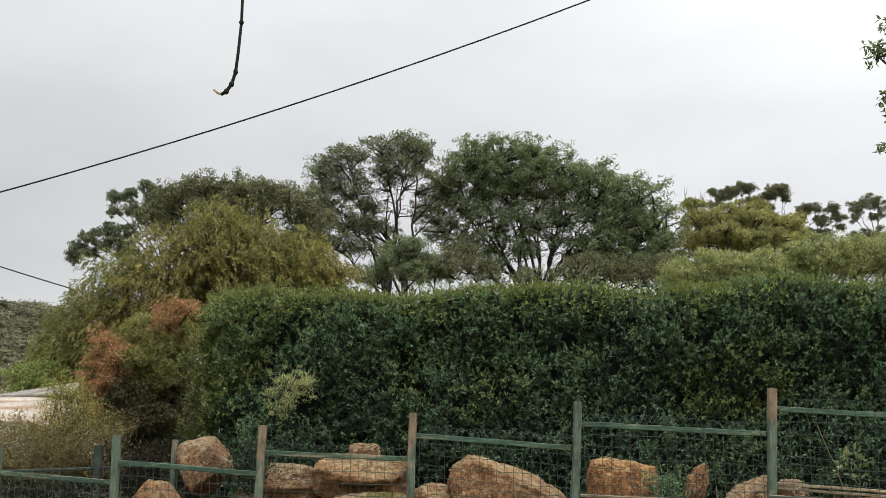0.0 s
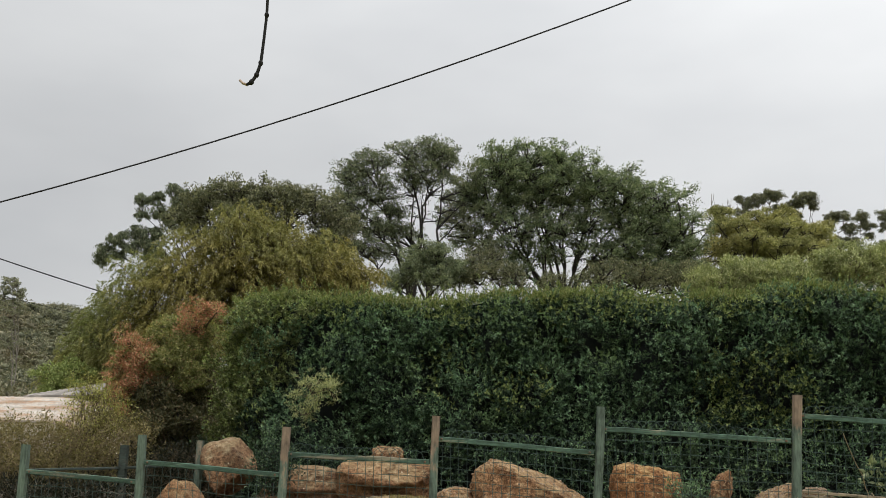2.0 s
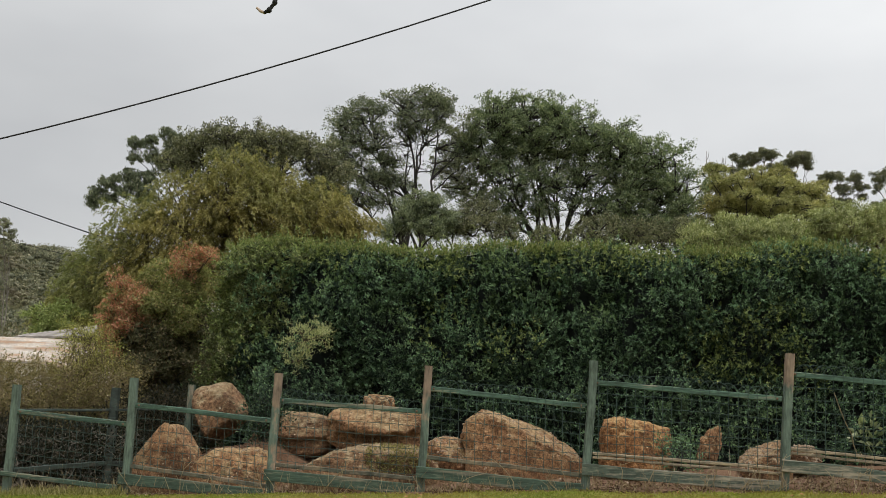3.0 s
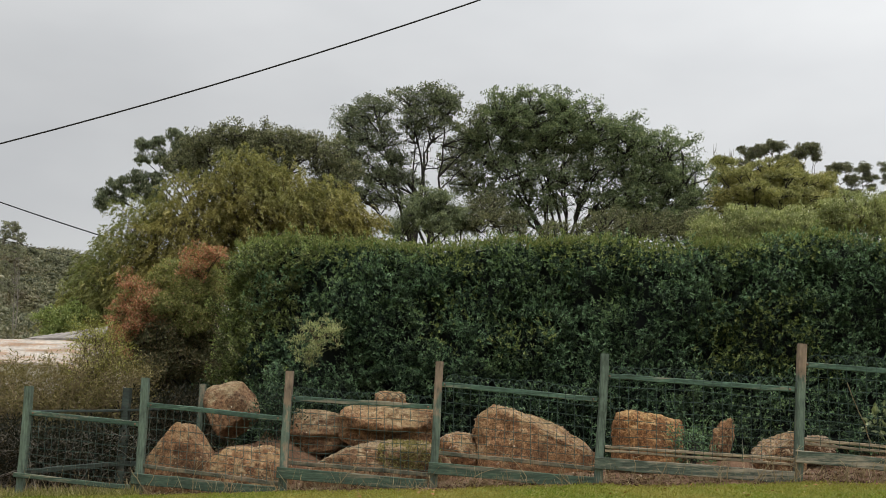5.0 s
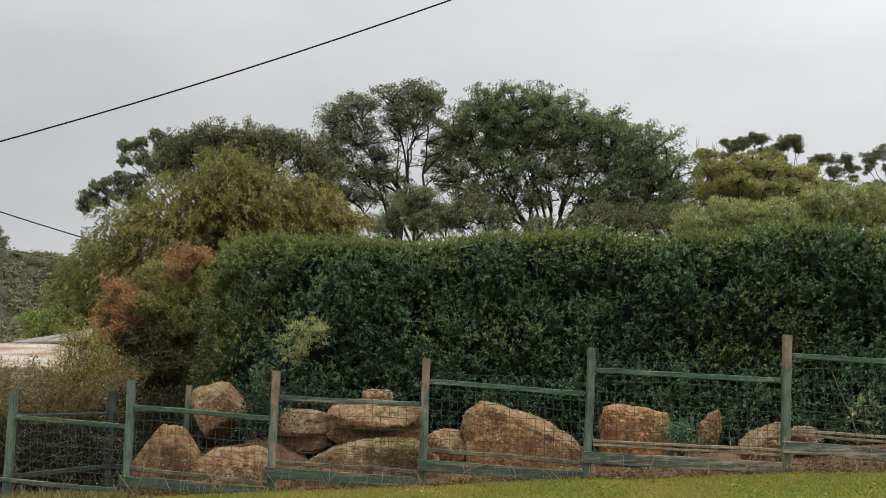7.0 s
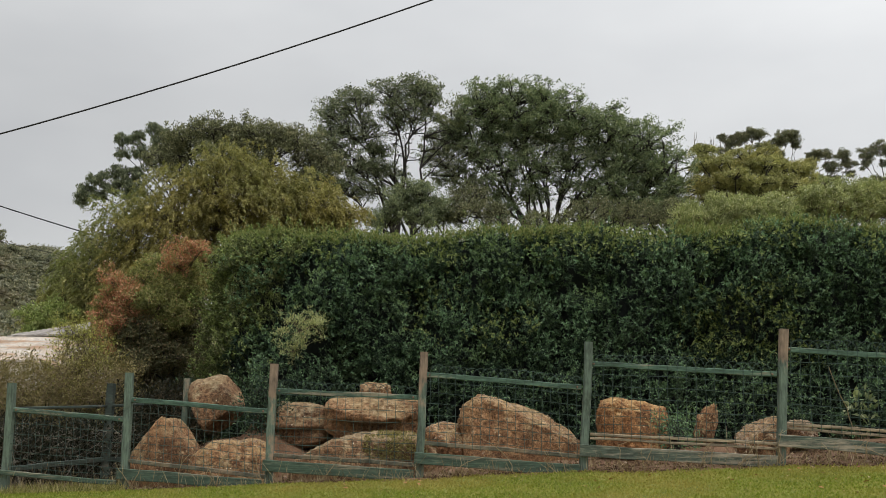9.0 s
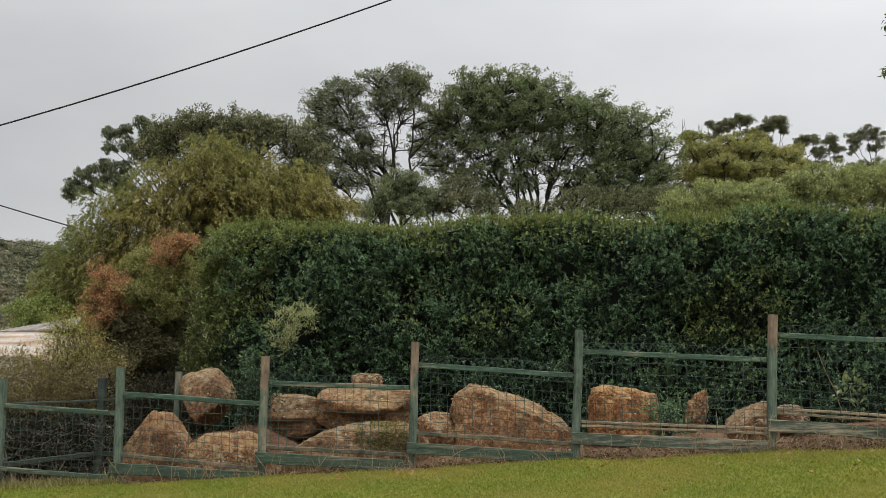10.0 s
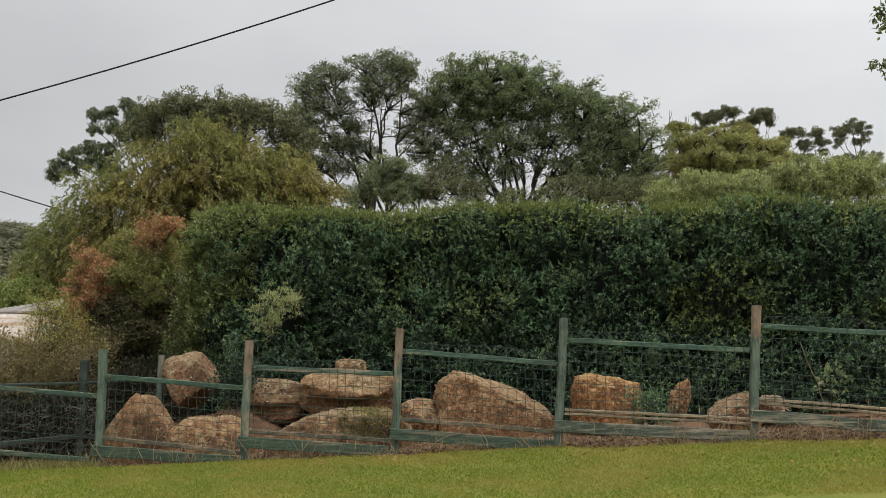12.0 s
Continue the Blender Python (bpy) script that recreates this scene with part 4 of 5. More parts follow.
fence = thing("timber_fence", (-0.5, 11.56, gz_at(-0.5, 11.56)), "old green-painted timber post fence with looped wire mesh", "fence")
for i, ((px, py), tz) in enumerate(zip(POSTS, POST_TOP)):
    s = Shape()
    g = gz_at(px, py)
    lean = (0.0, -0.01, 0.03, 0.045, 0.075, 0.09, 0.06)[i]
    s.beam((px - lean * 0.5, py, g - 0.25), (px + lean * 0.5, py, tz), 0.086, 0.09, 0.01)
    part("post", s, BARE_PAINT if i in (2, 3, 5) else PALE_PAINT, fence, "post with bare brown timber top" if i in (2, 3, 5) else "")
for i, (r0, r1, b0, b1, c0, c1) in enumerate(BAYS):
    a, b = np.array(POSTS[i]), np.array(POSTS[i + 1])
    w = (b - a) / np.linalg.norm(b - a)
    nrm = np.array((w[1], -w[0]))
    s = Shape()
    s.beam((*(a + w * 0.044), r0), (*(b - w * 0.044), r1), 0.045, 0.056)
    rail = part("top_rail", s, GREEN_PAINT, fence)
    for q, z in ((a + w * 0.09, r0), (b - w * 0.09, r1)):
        s = Shape()
        s.tube([(*(q + nrm * 0.015), z), (*(q + nrm * 0.026), z), (*(q + nrm * 0.032), z)], (0.013, 0.013, 0.008), 8)
        part("bolt", s, BOLT, rail, "rusty bolt head")
    s = Shape()
    o = nrm * 0.068
    s.beam((*(a + o - w * 0.06), b0), (*(b + o - w * 0.07), b1), 0.03, 0.125 if i else 0.055)
    part("bottom_board", s, WORN_BOARD if i > 3 else BOARD_PAINT, fence, "wide flaking green gravel board")
    for dz, high in ((0.019, 0.032), (-0.022, 0.03)) if i > 3 else ((0.0, 0.045),) if i else ():
        s = Shape()
        s.beam((*(a + w * 0.044), c0 + dz), (*(b - w * 0.044), c1 + dz - (0.008 if dz < 0 else 0)), 0.04 if dz >= 0 else 0.03, high)
        part("batten", s, GREY_WOOD if i > 3 else BROWN_WOOD, fence, "bare pale timber batten" if i > 3 else "damp brown timber batten")
    o = nrm * 0.03
    part("wire_mesh", wire_panel(a + o + w * 0.05, b + o - w * 0.05, r0 - (0.1 if i < 2 else 0), r1 - (0.1 if i < 2 else 0), c0, c1, i), WIRE, fence, "looped green welded wire mesh", kind="stuff")

PEN = [(-5.38, 12.27, 1.69), (-4.81, 14.02, 1.715), (-3.62, 13.4, 1.785)]
pen = thing("pen_fence", (-4.81, 14.02, gz_at(-4.81, 14.02)), "dark green timber return fence round a small pen", "fence")
for px, py, tz in PEN[1:]:
    s = Shape()
    s.beam((px, py, gz_at(px, py) - 0.2), (px + 0.02, py, tz), 0.1 if py > 13.7 else 0.075, 0.1, 0.01)
    part("post", s, DARK_WOOD if py > 13.7 else PALE_PAINT, pen)
for (ax_, ay_, az_), (bx_, by_, bz_) in zip(PEN[:-1], PEN[1:]):
    a, b = np.array((ax_, ay_)), np.array((bx_, by_))
    w = (b - a) / np.linalg.norm(b - a)
    for dz, hh in ((-0.3, 0.034), (-1.0, 0.06)):
        s = Shape()
        s.beam((*(a + w * 0.06), az_ + dz), (*(b - w * 0.06), bz_ + dz), 0.04, hh)
        part("rail", s, DARK_WOOD, pen)


# ---- trees ----
def at_ground(x, y):
    return (x, y, gz_at(x, y))


# broad wattle: one tall dome, one lower dome, skirts
tree("wattle_tree", at_ground(2.5, 38.5),
     [(1.59, 38.0, 12.36, 1.99, 1.80, 1.28), (0.43, 38.0, 12.02, 1.33, 1.80, 1.12), (2.9, 38.0, 12.12, 1.5, 1.80, 1.22), (-0.63, 38.0, 11.28, 0.94, 1.23, 0.94), (4.03, 38.0, 11.72, 1.05, 1.36, 0.94),
      (-1.25, 38.0, 10.52, 0.59, 0.76, 0.80), (5.39, 38.0, 11.28, 1.41, 1.80, 1.12), (6.64, 38.0, 10.72, 1.32, 1.80, 1.2), (7.25, 38.0, 9.72, 1.1, 1.28, 1.12), (5.79, 38.0, 9.89, 1.41, 1.80, 0.80),
      (4.83, 38.0, 9.06, 1.26, 1.80, 0.67), (6.07, 38.0, 8.70, 1.36, 1.80, 0.55), (1.91, 38.0, 11.08, 1.57, 1.80, 0.55), (0.22, 38.0, 10.64, 1.05, 1.36, 0.50), (7.11, 38.0, 8.65, 0.84, 1.09, 0.50),
      (3.92, 38.0, 10.31, 1.05, 1.36, 0.38), (-0.61, 38.0, 9.67, 0.84, 1.09, 0.55), (1.59, 38.0, 11.73, 2.83, 1.80, 1.26), (5.66, 38.0, 9.38, 1.99, 1.80, 1.30), (4.55, 38.0, 11.18, 1.78, 1.80, 1.05),
      (6.48, 38.0, 8.22, 1.26, 1.80, 0.63), (4.82, 38.0, 8.15, 1.26, 1.80, 0.50), (7.72, 38.0, 8.23, 0.88, 1.15, 0.76), (1.07, 38.0, 10.10, 1.57, 1.80, 0.94), (2.74, 38.0, 9.90, 1.26, 1.80, 0.94),
      (7.53, 38.0, 9.07, 0.71, 0.93, 0.84), (0.44, 38.0, 9.03, 1.05, 1.36, 0.38), (2.22, 38.0, 8.98, 1.05, 1.36, 0.42), (1.28, 38.0, 8.40, 0.84, 1.09, 0.25)],
     1060, 0.37, 8, 0.15, 18, (0.088, 0.042), TREE_LEAF, BARK_DARK, "broad dark green wattle tree with a domed crown", 0.125, 0.5, stems=2, limbs=1, spread=0.35, twig=0.016, inner=0.3, flat=0.55,
     bare=[(1.07, 38.0, 9.78, 1.78, 1.20, 1.15), (2.85, 38.0, 10.01, 1.26, 1.20, 1.05), (3.78, 38.0, 8.94, 1.05, 1.20, 0.73)], bare_boughs=95)
tree("wattle_tree", at_ground(-1.8, 37.5),
     [(-4.92, 37.0, 11.60, 0.74, 0.96, 0.82), (-4.25, 37.0, 12.31, 0.69, 0.90, 0.53), (-4.93, 37.0, 10.61, 0.82, 1.30, 0.74), (-3.91, 37.0, 11.18, 0.69, 0.90, 0.69), (-2.90, 37.0, 12.46, 0.82, 1.30, 0.53),
      (-1.97, 37.0, 12.79, 0.69, 0.90, 0.45), (-1.49, 37.0, 12.47, 0.65, 0.85, 0.53), (-1.96, 37.0, 11.83, 1.02, 1.30, 0.41), (-2.85, 37.0, 9.59, 0.61, 0.80, 0.25), (-4.19, 37.0, 9.81, 0.98, 1.30, 0.41),
      (-3.32, 37.0, 10.40, 0.53, 0.69, 0.33), (-4.69, 37.0, 9.08, 0.69, 0.90, 0.33), (-3.86, 37.0, 8.91, 0.86, 1.30, 0.27), (-2.68, 37.0, 11.55, 0.69, 0.90, 0.33), (-3.57, 37.0, 9.75, 0.61, 0.80, 0.25)],
     290, 0.4, 8, 0.15, 22, (0.076, 0.034), BROWN_GREEN_LEAF, BARK_DARK, "open dark wattle tree with forked black limbs", 0.12, 0.6, stems=2, limbs=1, spread=0.4, twig=0.015, inner=0.3, flat=0.55,
     bare=[(-2.87, 37.0, 10.91, 1.23, 1.00, 0.92), (-3.67, 37.0, 9.33, 1.23, 1.00, 0.82), (-1.23, 37.0, 10.81, 0.82, 1.00, 0.92)], bare_boughs=60)
tree("bushy_tree", at_ground(-0.6, 35.0), [(-2.39, 35.0, 8.09, 0.50, 0.65, 0.70), (-1.68, 35.0, 8.33, 0.54, 0.70, 0.66), (-1.61, 35.0, 7.59, 0.77, 1.10, 0.46), (-3.02, 35.0, 7.50, 0.54, 0.70, 0.27), (-0.94, 35.0, 7.85, 0.46, 0.60, 0.46)],
     120, 0.36, 8, 0.14, 30, (0.07, 0.032), GREY_LEAF, BARK_DARK, "low grey-green wattle growing under taller trees", 0.07, 0.4, stems=3, twig=0.014, inner=0.2, flat=0.8)
tree("bushy_tree", at_ground(3.6, 35.4), [(-0.07, 35.2, 8.06, 0.86, 1.10, 0.62), (0.84, 35.2, 7.80, 0.62, 0.81, 0.51), (-0.56, 35.2, 7.67, 0.70, 1.10, 0.47), (2.34, 35.2, 7.45, 0.87, 1.10, 0.35), (4.08, 35.2, 7.72, 0.97, 1.10, 0.51),
      (5.52, 35.2, 7.67, 0.97, 1.10, 0.51), (6.76, 35.2, 7.72, 0.78, 1.10, 0.58)],
     130, 0.38, 8, 0.15, 30, (0.07, 0.032), DULL_LEAF, BARK_DARK, "low brownish-green wattle below the domed tree", 0.07, 0.4, stems=3, twig=0.014, flat=0.7, inner=0.2)
tree("dark_tree", at_ground(-7.6, 34.5),
     [(-9.68, 34.0, 9.91, 0.79, 1.03, 0.56), (-8.64, 34.0, 10.22, 0.84, 1.10, 0.53), (-7.59, 34.0, 10.17, 0.84, 1.10, 0.53), (-6.44, 34.0, 10.12, 0.75, 0.98, 0.49), (-5.57, 34.0, 9.73, 0.68, 0.88, 0.60),
      (-4.89, 34.0, 9.16, 0.64, 0.83, 0.49), (-7.75, 34.0, 9.49, 1.69, 1.50, 0.68), (-5.16, 34.0, 8.58, 0.79, 1.03, 0.41), (-10.03, 34.0, 9.28, 0.75, 0.98, 0.49)],
     310, 0.4, 8, 0.15, 21, (0.084, 0.04), DULL_LEAF, BARK_DARK, "dark green tree behind the yellowing one", 0.11, 0.4, stems=2, limbs=1, twig=0.016, inner=0.3, flat=0.7)
tree("gum_tree", at_ground(-7.6, 41.0),
     [(-13.75, 40.0, 11.55, 0.24, 0.32, 0.24), (-13.11, 40.0, 11.67, 0.29, 0.37, 0.24), (-12.40, 40.0, 11.97, 0.38, 0.50, 0.29), (-12.27, 40.0, 11.23, 0.31, 0.40, 0.27), (-13.68, 40.0, 10.98, 0.20, 0.26, 0.20),
      (-12.96, 40.0, 11.05, 0.27, 0.34, 0.24), (-12.65, 40.0, 10.71, 0.27, 0.34, 0.22), (-15.19, 40.0, 9.13, 0.27, 0.34, 0.27), (-15.01, 40.0, 9.51, 0.24, 0.32, 0.20), (-14.74, 40.0, 9.88, 0.27, 0.34, 0.20),
      (-14.28, 40.0, 9.99, 0.24, 0.32, 0.22), (-13.84, 40.0, 10.27, 0.27, 0.34, 0.22), (-13.39, 40.0, 10.13, 0.24, 0.32, 0.24), (-14.07, 40.0, 9.54, 0.27, 0.34, 0.22), (-14.55, 40.0, 9.33, 0.24, 0.32, 0.20),
      (-13.59, 40.0, 9.72, 0.31, 0.40, 0.27), (-12.98, 40.0, 10.18, 0.27, 0.34, 0.24), (-11.84, 40.0, 11.51, 0.40, 0.50, 0.35), (-13.08, 40.0, 9.46, 0.44, 0.50, 0.35)],
     115, 0.2, 6, 0.13, 40, (0.1, 0.034), BROWN_GREEN_LEAF, BARK_DARK, "sparse dark gum with hanging leaf bunches", 0.1, 0.5, droop=1.8, rise=0.0, limbs=1, twig=0.013, flat=1.1, inner=0.2)
tree("willow_tree", at_ground(-5.4, 22.3),
     [(-4.91, 22.0, 5.18, 1.46, 1.50, 1.76), (-6.24, 22.0, 4.99, 1.34, 1.50, 1.43), (-3.74, 22.0, 5.07, 1.15, 1.50, 1.36), (-7.20, 22.0, 4.67, 1.09, 1.50, 1.21), (-3.01, 22.0, 4.70, 0.63, 0.82, 1.12),
      (-7.96, 22.0, 3.94, 0.85, 1.11, 1.09), (-8.40, 22.0, 3.21, 0.75, 0.98, 0.87), (-7.26, 22.0, 3.46, 1.03, 1.50, 1.03), (-6.13, 22.0, 3.95, 1.09, 1.50, 0.97), (-8.61, 22.0, 2.72, 0.61, 0.79, 0.61),
      (-4.37, 22.0, 5.68, 0.85, 1.11, 0.85), (-5.36, 22.0, 5.80, 0.91, 1.18, 1.12), (-2.77, 22.0, 5.13, 0.51, 0.66, 0.70), (-3.39, 22.0, 5.44, 0.67, 0.87, 0.75)],
     1550, 0.3, 8, 0.12, 16, (0.075, 0.023), WILLOW_LEAF, BARK_TWIG, "dense drooping yellow-green tree turning autumn colour", 0.08, 0.3, stems=4, spread=0.5, twig=0.006, up=0.3, inner=0.5, flat=0.8, weep=(0.2, 0.7))
tree("olive_tree", at_ground(16.2, 60.5),
     [(13.72, 60.0, 15.88, 0.73, 0.95, 0.40), (14.48, 59.0, 14.95, 0.98, 1.27, 0.42), (13.77, 60.0, 15.00, 0.83, 1.08, 0.43), (15.88, 60.0, 15.62, 1.13, 1.60, 0.43), (17.33, 60.0, 15.83, 0.80, 1.03, 0.36),
      (15.16, 58.5, 14.02, 1.03, 1.60, 0.45), (17.24, 59.0, 14.73, 1.24, 1.60, 0.55), (16.45, 58.0, 13.60, 1.09, 1.60, 0.42), (18.64, 60.0, 14.76, 1.13, 1.60, 0.56), (19.51, 60.0, 14.30, 0.83, 1.08, 0.50),
      (18.02, 58.5, 13.55, 1.23, 1.60, 0.48), (14.06, 59.0, 13.92, 0.85, 1.10, 0.42), (19.77, 60.0, 15.10, 0.46, 0.60, 0.33), (17.19, 59.0, 13.15, 1.30, 1.60, 0.39), (15.88, 60.0, 13.44, 0.99, 1.29, 0.33),
      (16.39, 59.5, 15.01, 0.92, 1.20, 0.36), (13.37, 60.0, 13.59, 0.80, 1.03, 0.86), (15.75, 61.0, 13.63, 2.02, 1.60, 1.01), (18.74, 61.0, 13.65, 2.19, 1.60, 1.08), (16.79, 61.0, 15.00, 2.69, 1.60, 0.94)],
     430, 0.34, 8, 0.22, 22, (0.125, 0.065), OLIVE_LEAF, BARK_DARK, "broad olive-yellow tree with cloud-like clumps", 0.22, 0.3, stems=3, limbs=1, twig=0.025, flat=0.6, inner=0.6, up=0.35)
for gx_, lob, lab in ((25.0, [(23.78, 90.0, 24.32, 0.75, 1.00, 0.55), (24.88, 90.0, 24.79, 0.80, 1.00, 0.45), (25.62, 90.0, 24.69, 0.50, 0.65, 0.35), (22.98, 90.0, 23.86, 0.45, 0.58, 0.40), (22.30, 90.0, 24.37, 0.30, 0.39, 0.30)], "far gum with a flat spreading crown"),
                      (27.8, [(27.73, 90.0, 24.39, 0.80, 1.00, 0.60), (28.52, 90.0, 24.55, 0.60, 0.78, 0.55), (27.07, 90.0, 23.98, 0.45, 0.58, 0.35), (28.69, 90.0, 23.79, 0.40, 0.52, 0.30)], "far gum with a small rounded crown"),
                      (32.2, [(30.23, 90.0, 22.83, 0.60, 0.78, 0.40), (31.11, 90.0, 22.89, 0.75, 1.00, 0.40), (32.83, 90.0, 22.84, 0.65, 1.00, 0.40), (33.14, 90.0, 22.09, 0.60, 0.78, 0.40), (31.76, 90.0, 21.83, 0.65, 1.00, 0.45),
      (31.81, 90.0, 20.67, 0.75, 1.00, 0.40), (33.34, 90.0, 21.18, 0.40, 0.52, 0.30), (30.63, 90.0, 20.66, 0.80, 1.00, 0.45)], "far gum with several loose tufts"),
                      (37.2, [(34.89, 90.0, 22.96, 0.89, 1.00, 0.55), (35.90, 90.0, 23.62, 0.89, 1.00, 0.50), (36.87, 90.0, 23.32, 0.89, 1.00, 0.60), (34.61, 90.0, 22.10, 0.60, 0.78, 0.40), (36.67, 90.0, 22.21, 0.70, 1.00, 0.40),
      (35.26, 90.0, 20.44, 1.49, 1.00, 0.45), (37.47, 90.0, 20.70, 1.29, 1.00, 0.60)], "far gum with an open umbrella crown"),
                      (21.5, [(20.40, 90.0, 23.39, 0.80, 1.00, 0.40), (22.61, 90.0, 23.15, 0.89, 1.00, 0.45), (25.83, 90.0, 23.57, 0.89, 1.00, 0.40), (27.04, 90.0, 22.92, 0.89, 1.00, 0.40)], "far leafy gum on the rise")):
    tree("gum_tree", at_ground(gx_, 91), lob, 14 * len(lob), 0.3, 7, 0.17, 30, (0.12, 0.05), GUM_LEAF, BARK_PALE, lab, 0.11, 0.72, stems=2, limbs=1, twig=0.025, flat=0.7, group="gums on the skyline", spread=0.3, up=0.4, inner=0.4)

# dead stems on the skyline
dead = Shape()
for bx, h in ((20.1, 25.2), (21.0, 24.4), (21.6, 24.6), (22.4, 24.5)):
    p = bend((bx + 0.3, 91, 20.0), (bx, 91, h), 0.02, 7, 0.05)
    dead.tube(p, np.linspace(0.1, 0.02, 7), 5)
    for _ in range(3):
        q = p[3 + rng.integers(0, 3)]
        sw = rng.normal(0, 0.4)
        dead.tube([q, q + np.array((sw * 0.6, 0, 0.4)), q + np.array((sw * 0.8, 0, 1.0))], (0.035, 0.025, 0.01), 4)
dt = thing("dead_tree", at_ground(21.0, 91), "bare grey dead tree stems on the skyline", "tree")
dead.tube([(21.0, 91, gz_at(21, 91) - 0.2), (21.0, 91, 15), (20.9, 91, 20.1)], (0.25, 0.2, 0.14), 7)
dead.tube([(20.9, 91, 19.5), (20.4, 91, 20.05)], (0.12, 0.09), 6)
dead.tube([(20.9, 91, 19.5), (22.0, 91, 19.9), (22.7, 91, 20.05)], (0.12, 0.1, 0.09), 6)
part("stem", dead, BARK_PALE, dt, smooth=True)

# pale shrubs behind the hedge
for bx, by, lob, lab, lift_ in ((5.2, 19.8, [(4.28, 19.8, 4.97, 0.33, 0.43, 0.28), (4.82, 19.8, 5.04, 0.31, 0.40, 0.35), (5.18, 19.8, 5.06, 0.26, 0.34, 0.37), (5.52, 19.8, 5.00, 0.31, 0.40, 0.31), (5.91, 19.8, 5.04, 0.28, 0.37, 0.33)], "feathery pale green shrub above the hedge", 0.9),
                         (8.0, 20.3, [(6.70, 20.2, 5.28, 0.33, 0.44, 0.40), (7.04, 20.2, 5.37, 0.47, 0.70, 0.47), (7.53, 20.2, 5.35, 0.45, 0.70, 0.47), (7.94, 20.2, 5.37, 0.45, 0.70, 0.47), (8.38, 20.2, 5.38, 0.42, 0.55, 0.49),
      (6.40, 20.2, 5.12, 0.29, 0.38, 0.33)], "rounded pale green shrub above the hedge", 0.4)):
    tree("tall_shrub", at_ground(bx, by), lob, 210, 0.2, 8, 0.1, 24, (0.056, 0.02), LIME_LEAF, BARK_TWIG, lab, 0.05, 0.3, stems=4, rise=lift_, category="shrub", twig=0.009, inner=0.5, flat=0.9, group="pale shrubs behind the hedge")
# russet shrub at the hedge's end
tree("russet_shrub", at_ground(-5.0, 17.2),
     [(-4.49, 16.2, 3.78, 0.34, 0.35, 0.18), (-4.27, 16.2, 3.82, 0.16, 0.21, 0.13), (-4.62, 16.2, 3.57, 0.23, 0.35, 0.12), (-5.54, 16.2, 3.28, 0.23, 0.35, 0.20), (-5.69, 16.2, 2.78, 0.18, 0.23, 0.36),
      (-5.40, 16.2, 2.97, 0.27, 0.35, 0.27), (-5.65, 16.2, 2.39, 0.16, 0.21, 0.14), (-5.14, 16.2, 2.79, 0.13, 0.16, 0.13),
      (-5.62, 15.95, 2.49, 0.09, 0.20, 0.14), (-5.55, 15.95, 2.24, 0.09, 0.20, 0.10), (-5.39, 16.00, 2.71, 0.12, 0.20, 0.14), (-5.28, 16.00, 3.02, 0.10, 0.20, 0.17)],
     95, 0.15, 8, 0.07, 22, (0.042, 0.017), RED_LEAF, BARK_TWIG, "shrub with russet-pink autumn leaves", 0.03, 0.2, stems=4, category="shrub", twig=0.006, inner=0.2, flat=0.9)
tree("mottled_shrub", at_ground(-4.9, 17.5),
     [(-5.03, 16.7, 3.47, 0.37, 0.40, 0.33), (-4.62, 16.7, 3.47, 0.28, 0.40, 0.33), (-5.27, 16.7, 2.73, 0.42, 0.40, 0.37), (-4.83, 16.7, 3.01, 0.32, 0.40, 0.30), (-5.68, 16.7, 2.55, 0.26, 0.40, 0.28),
      (-5.48, 16.7, 2.28, 0.28, 0.40, 0.18),
      (-5.33, 16.50, 3.03, 0.30, 0.30, 0.20), (-5.01, 16.60, 3.18, 0.27, 0.27, 0.23), (-5.74, 16.50, 2.88, 0.18, 0.20, 0.36),
      (-4.94, 16.10, 3.00, 0.23, 0.23, 0.19), (-4.67, 16.20, 3.24, 0.21, 0.21, 0.21), (-4.59, 16.20, 2.79, 0.19, 0.20, 0.21)],
     270, 0.18, 8, 0.09, 30, (0.045, 0.018), MOTTLED_LEAF, BARK_TWIG, "olive shrub flecked with russet leaves", 0.04, 0.2, stems=3, category="shrub", twig=0.007, inner=0.55)
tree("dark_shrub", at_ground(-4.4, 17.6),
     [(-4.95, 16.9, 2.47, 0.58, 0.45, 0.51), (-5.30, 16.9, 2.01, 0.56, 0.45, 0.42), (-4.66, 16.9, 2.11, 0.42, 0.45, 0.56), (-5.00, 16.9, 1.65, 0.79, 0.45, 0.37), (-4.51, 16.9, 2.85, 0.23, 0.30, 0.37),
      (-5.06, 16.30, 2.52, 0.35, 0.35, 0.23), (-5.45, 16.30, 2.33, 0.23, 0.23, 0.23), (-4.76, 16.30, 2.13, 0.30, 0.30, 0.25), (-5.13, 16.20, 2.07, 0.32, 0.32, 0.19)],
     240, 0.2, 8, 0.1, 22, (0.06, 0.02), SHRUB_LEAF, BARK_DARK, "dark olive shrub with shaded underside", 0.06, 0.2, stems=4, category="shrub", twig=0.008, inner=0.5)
# pale sprig growing out of the hedge face
tree("wild_shrub", at_ground(-2.3, 15.5),
     [(-2.28, 14.0, 2.42, 0.32, 0.2, 0.22), (-2.08, 14.0, 2.5, 0.22, 0.18, 0.14), (-2.34, 13.98, 2.16, 0.12, 0.12, 0.16)],
     20, 0.14, 7, 0.06, 18, (0.045, 0.009), SPRIG_LEAF, BARK_TWIG, "small grey-green plant growing out of the hedge", 0.005, 0.93, stems=1, category="shrub", twig=0.004, inner=0.4, rise=0.7, flat=1.1)


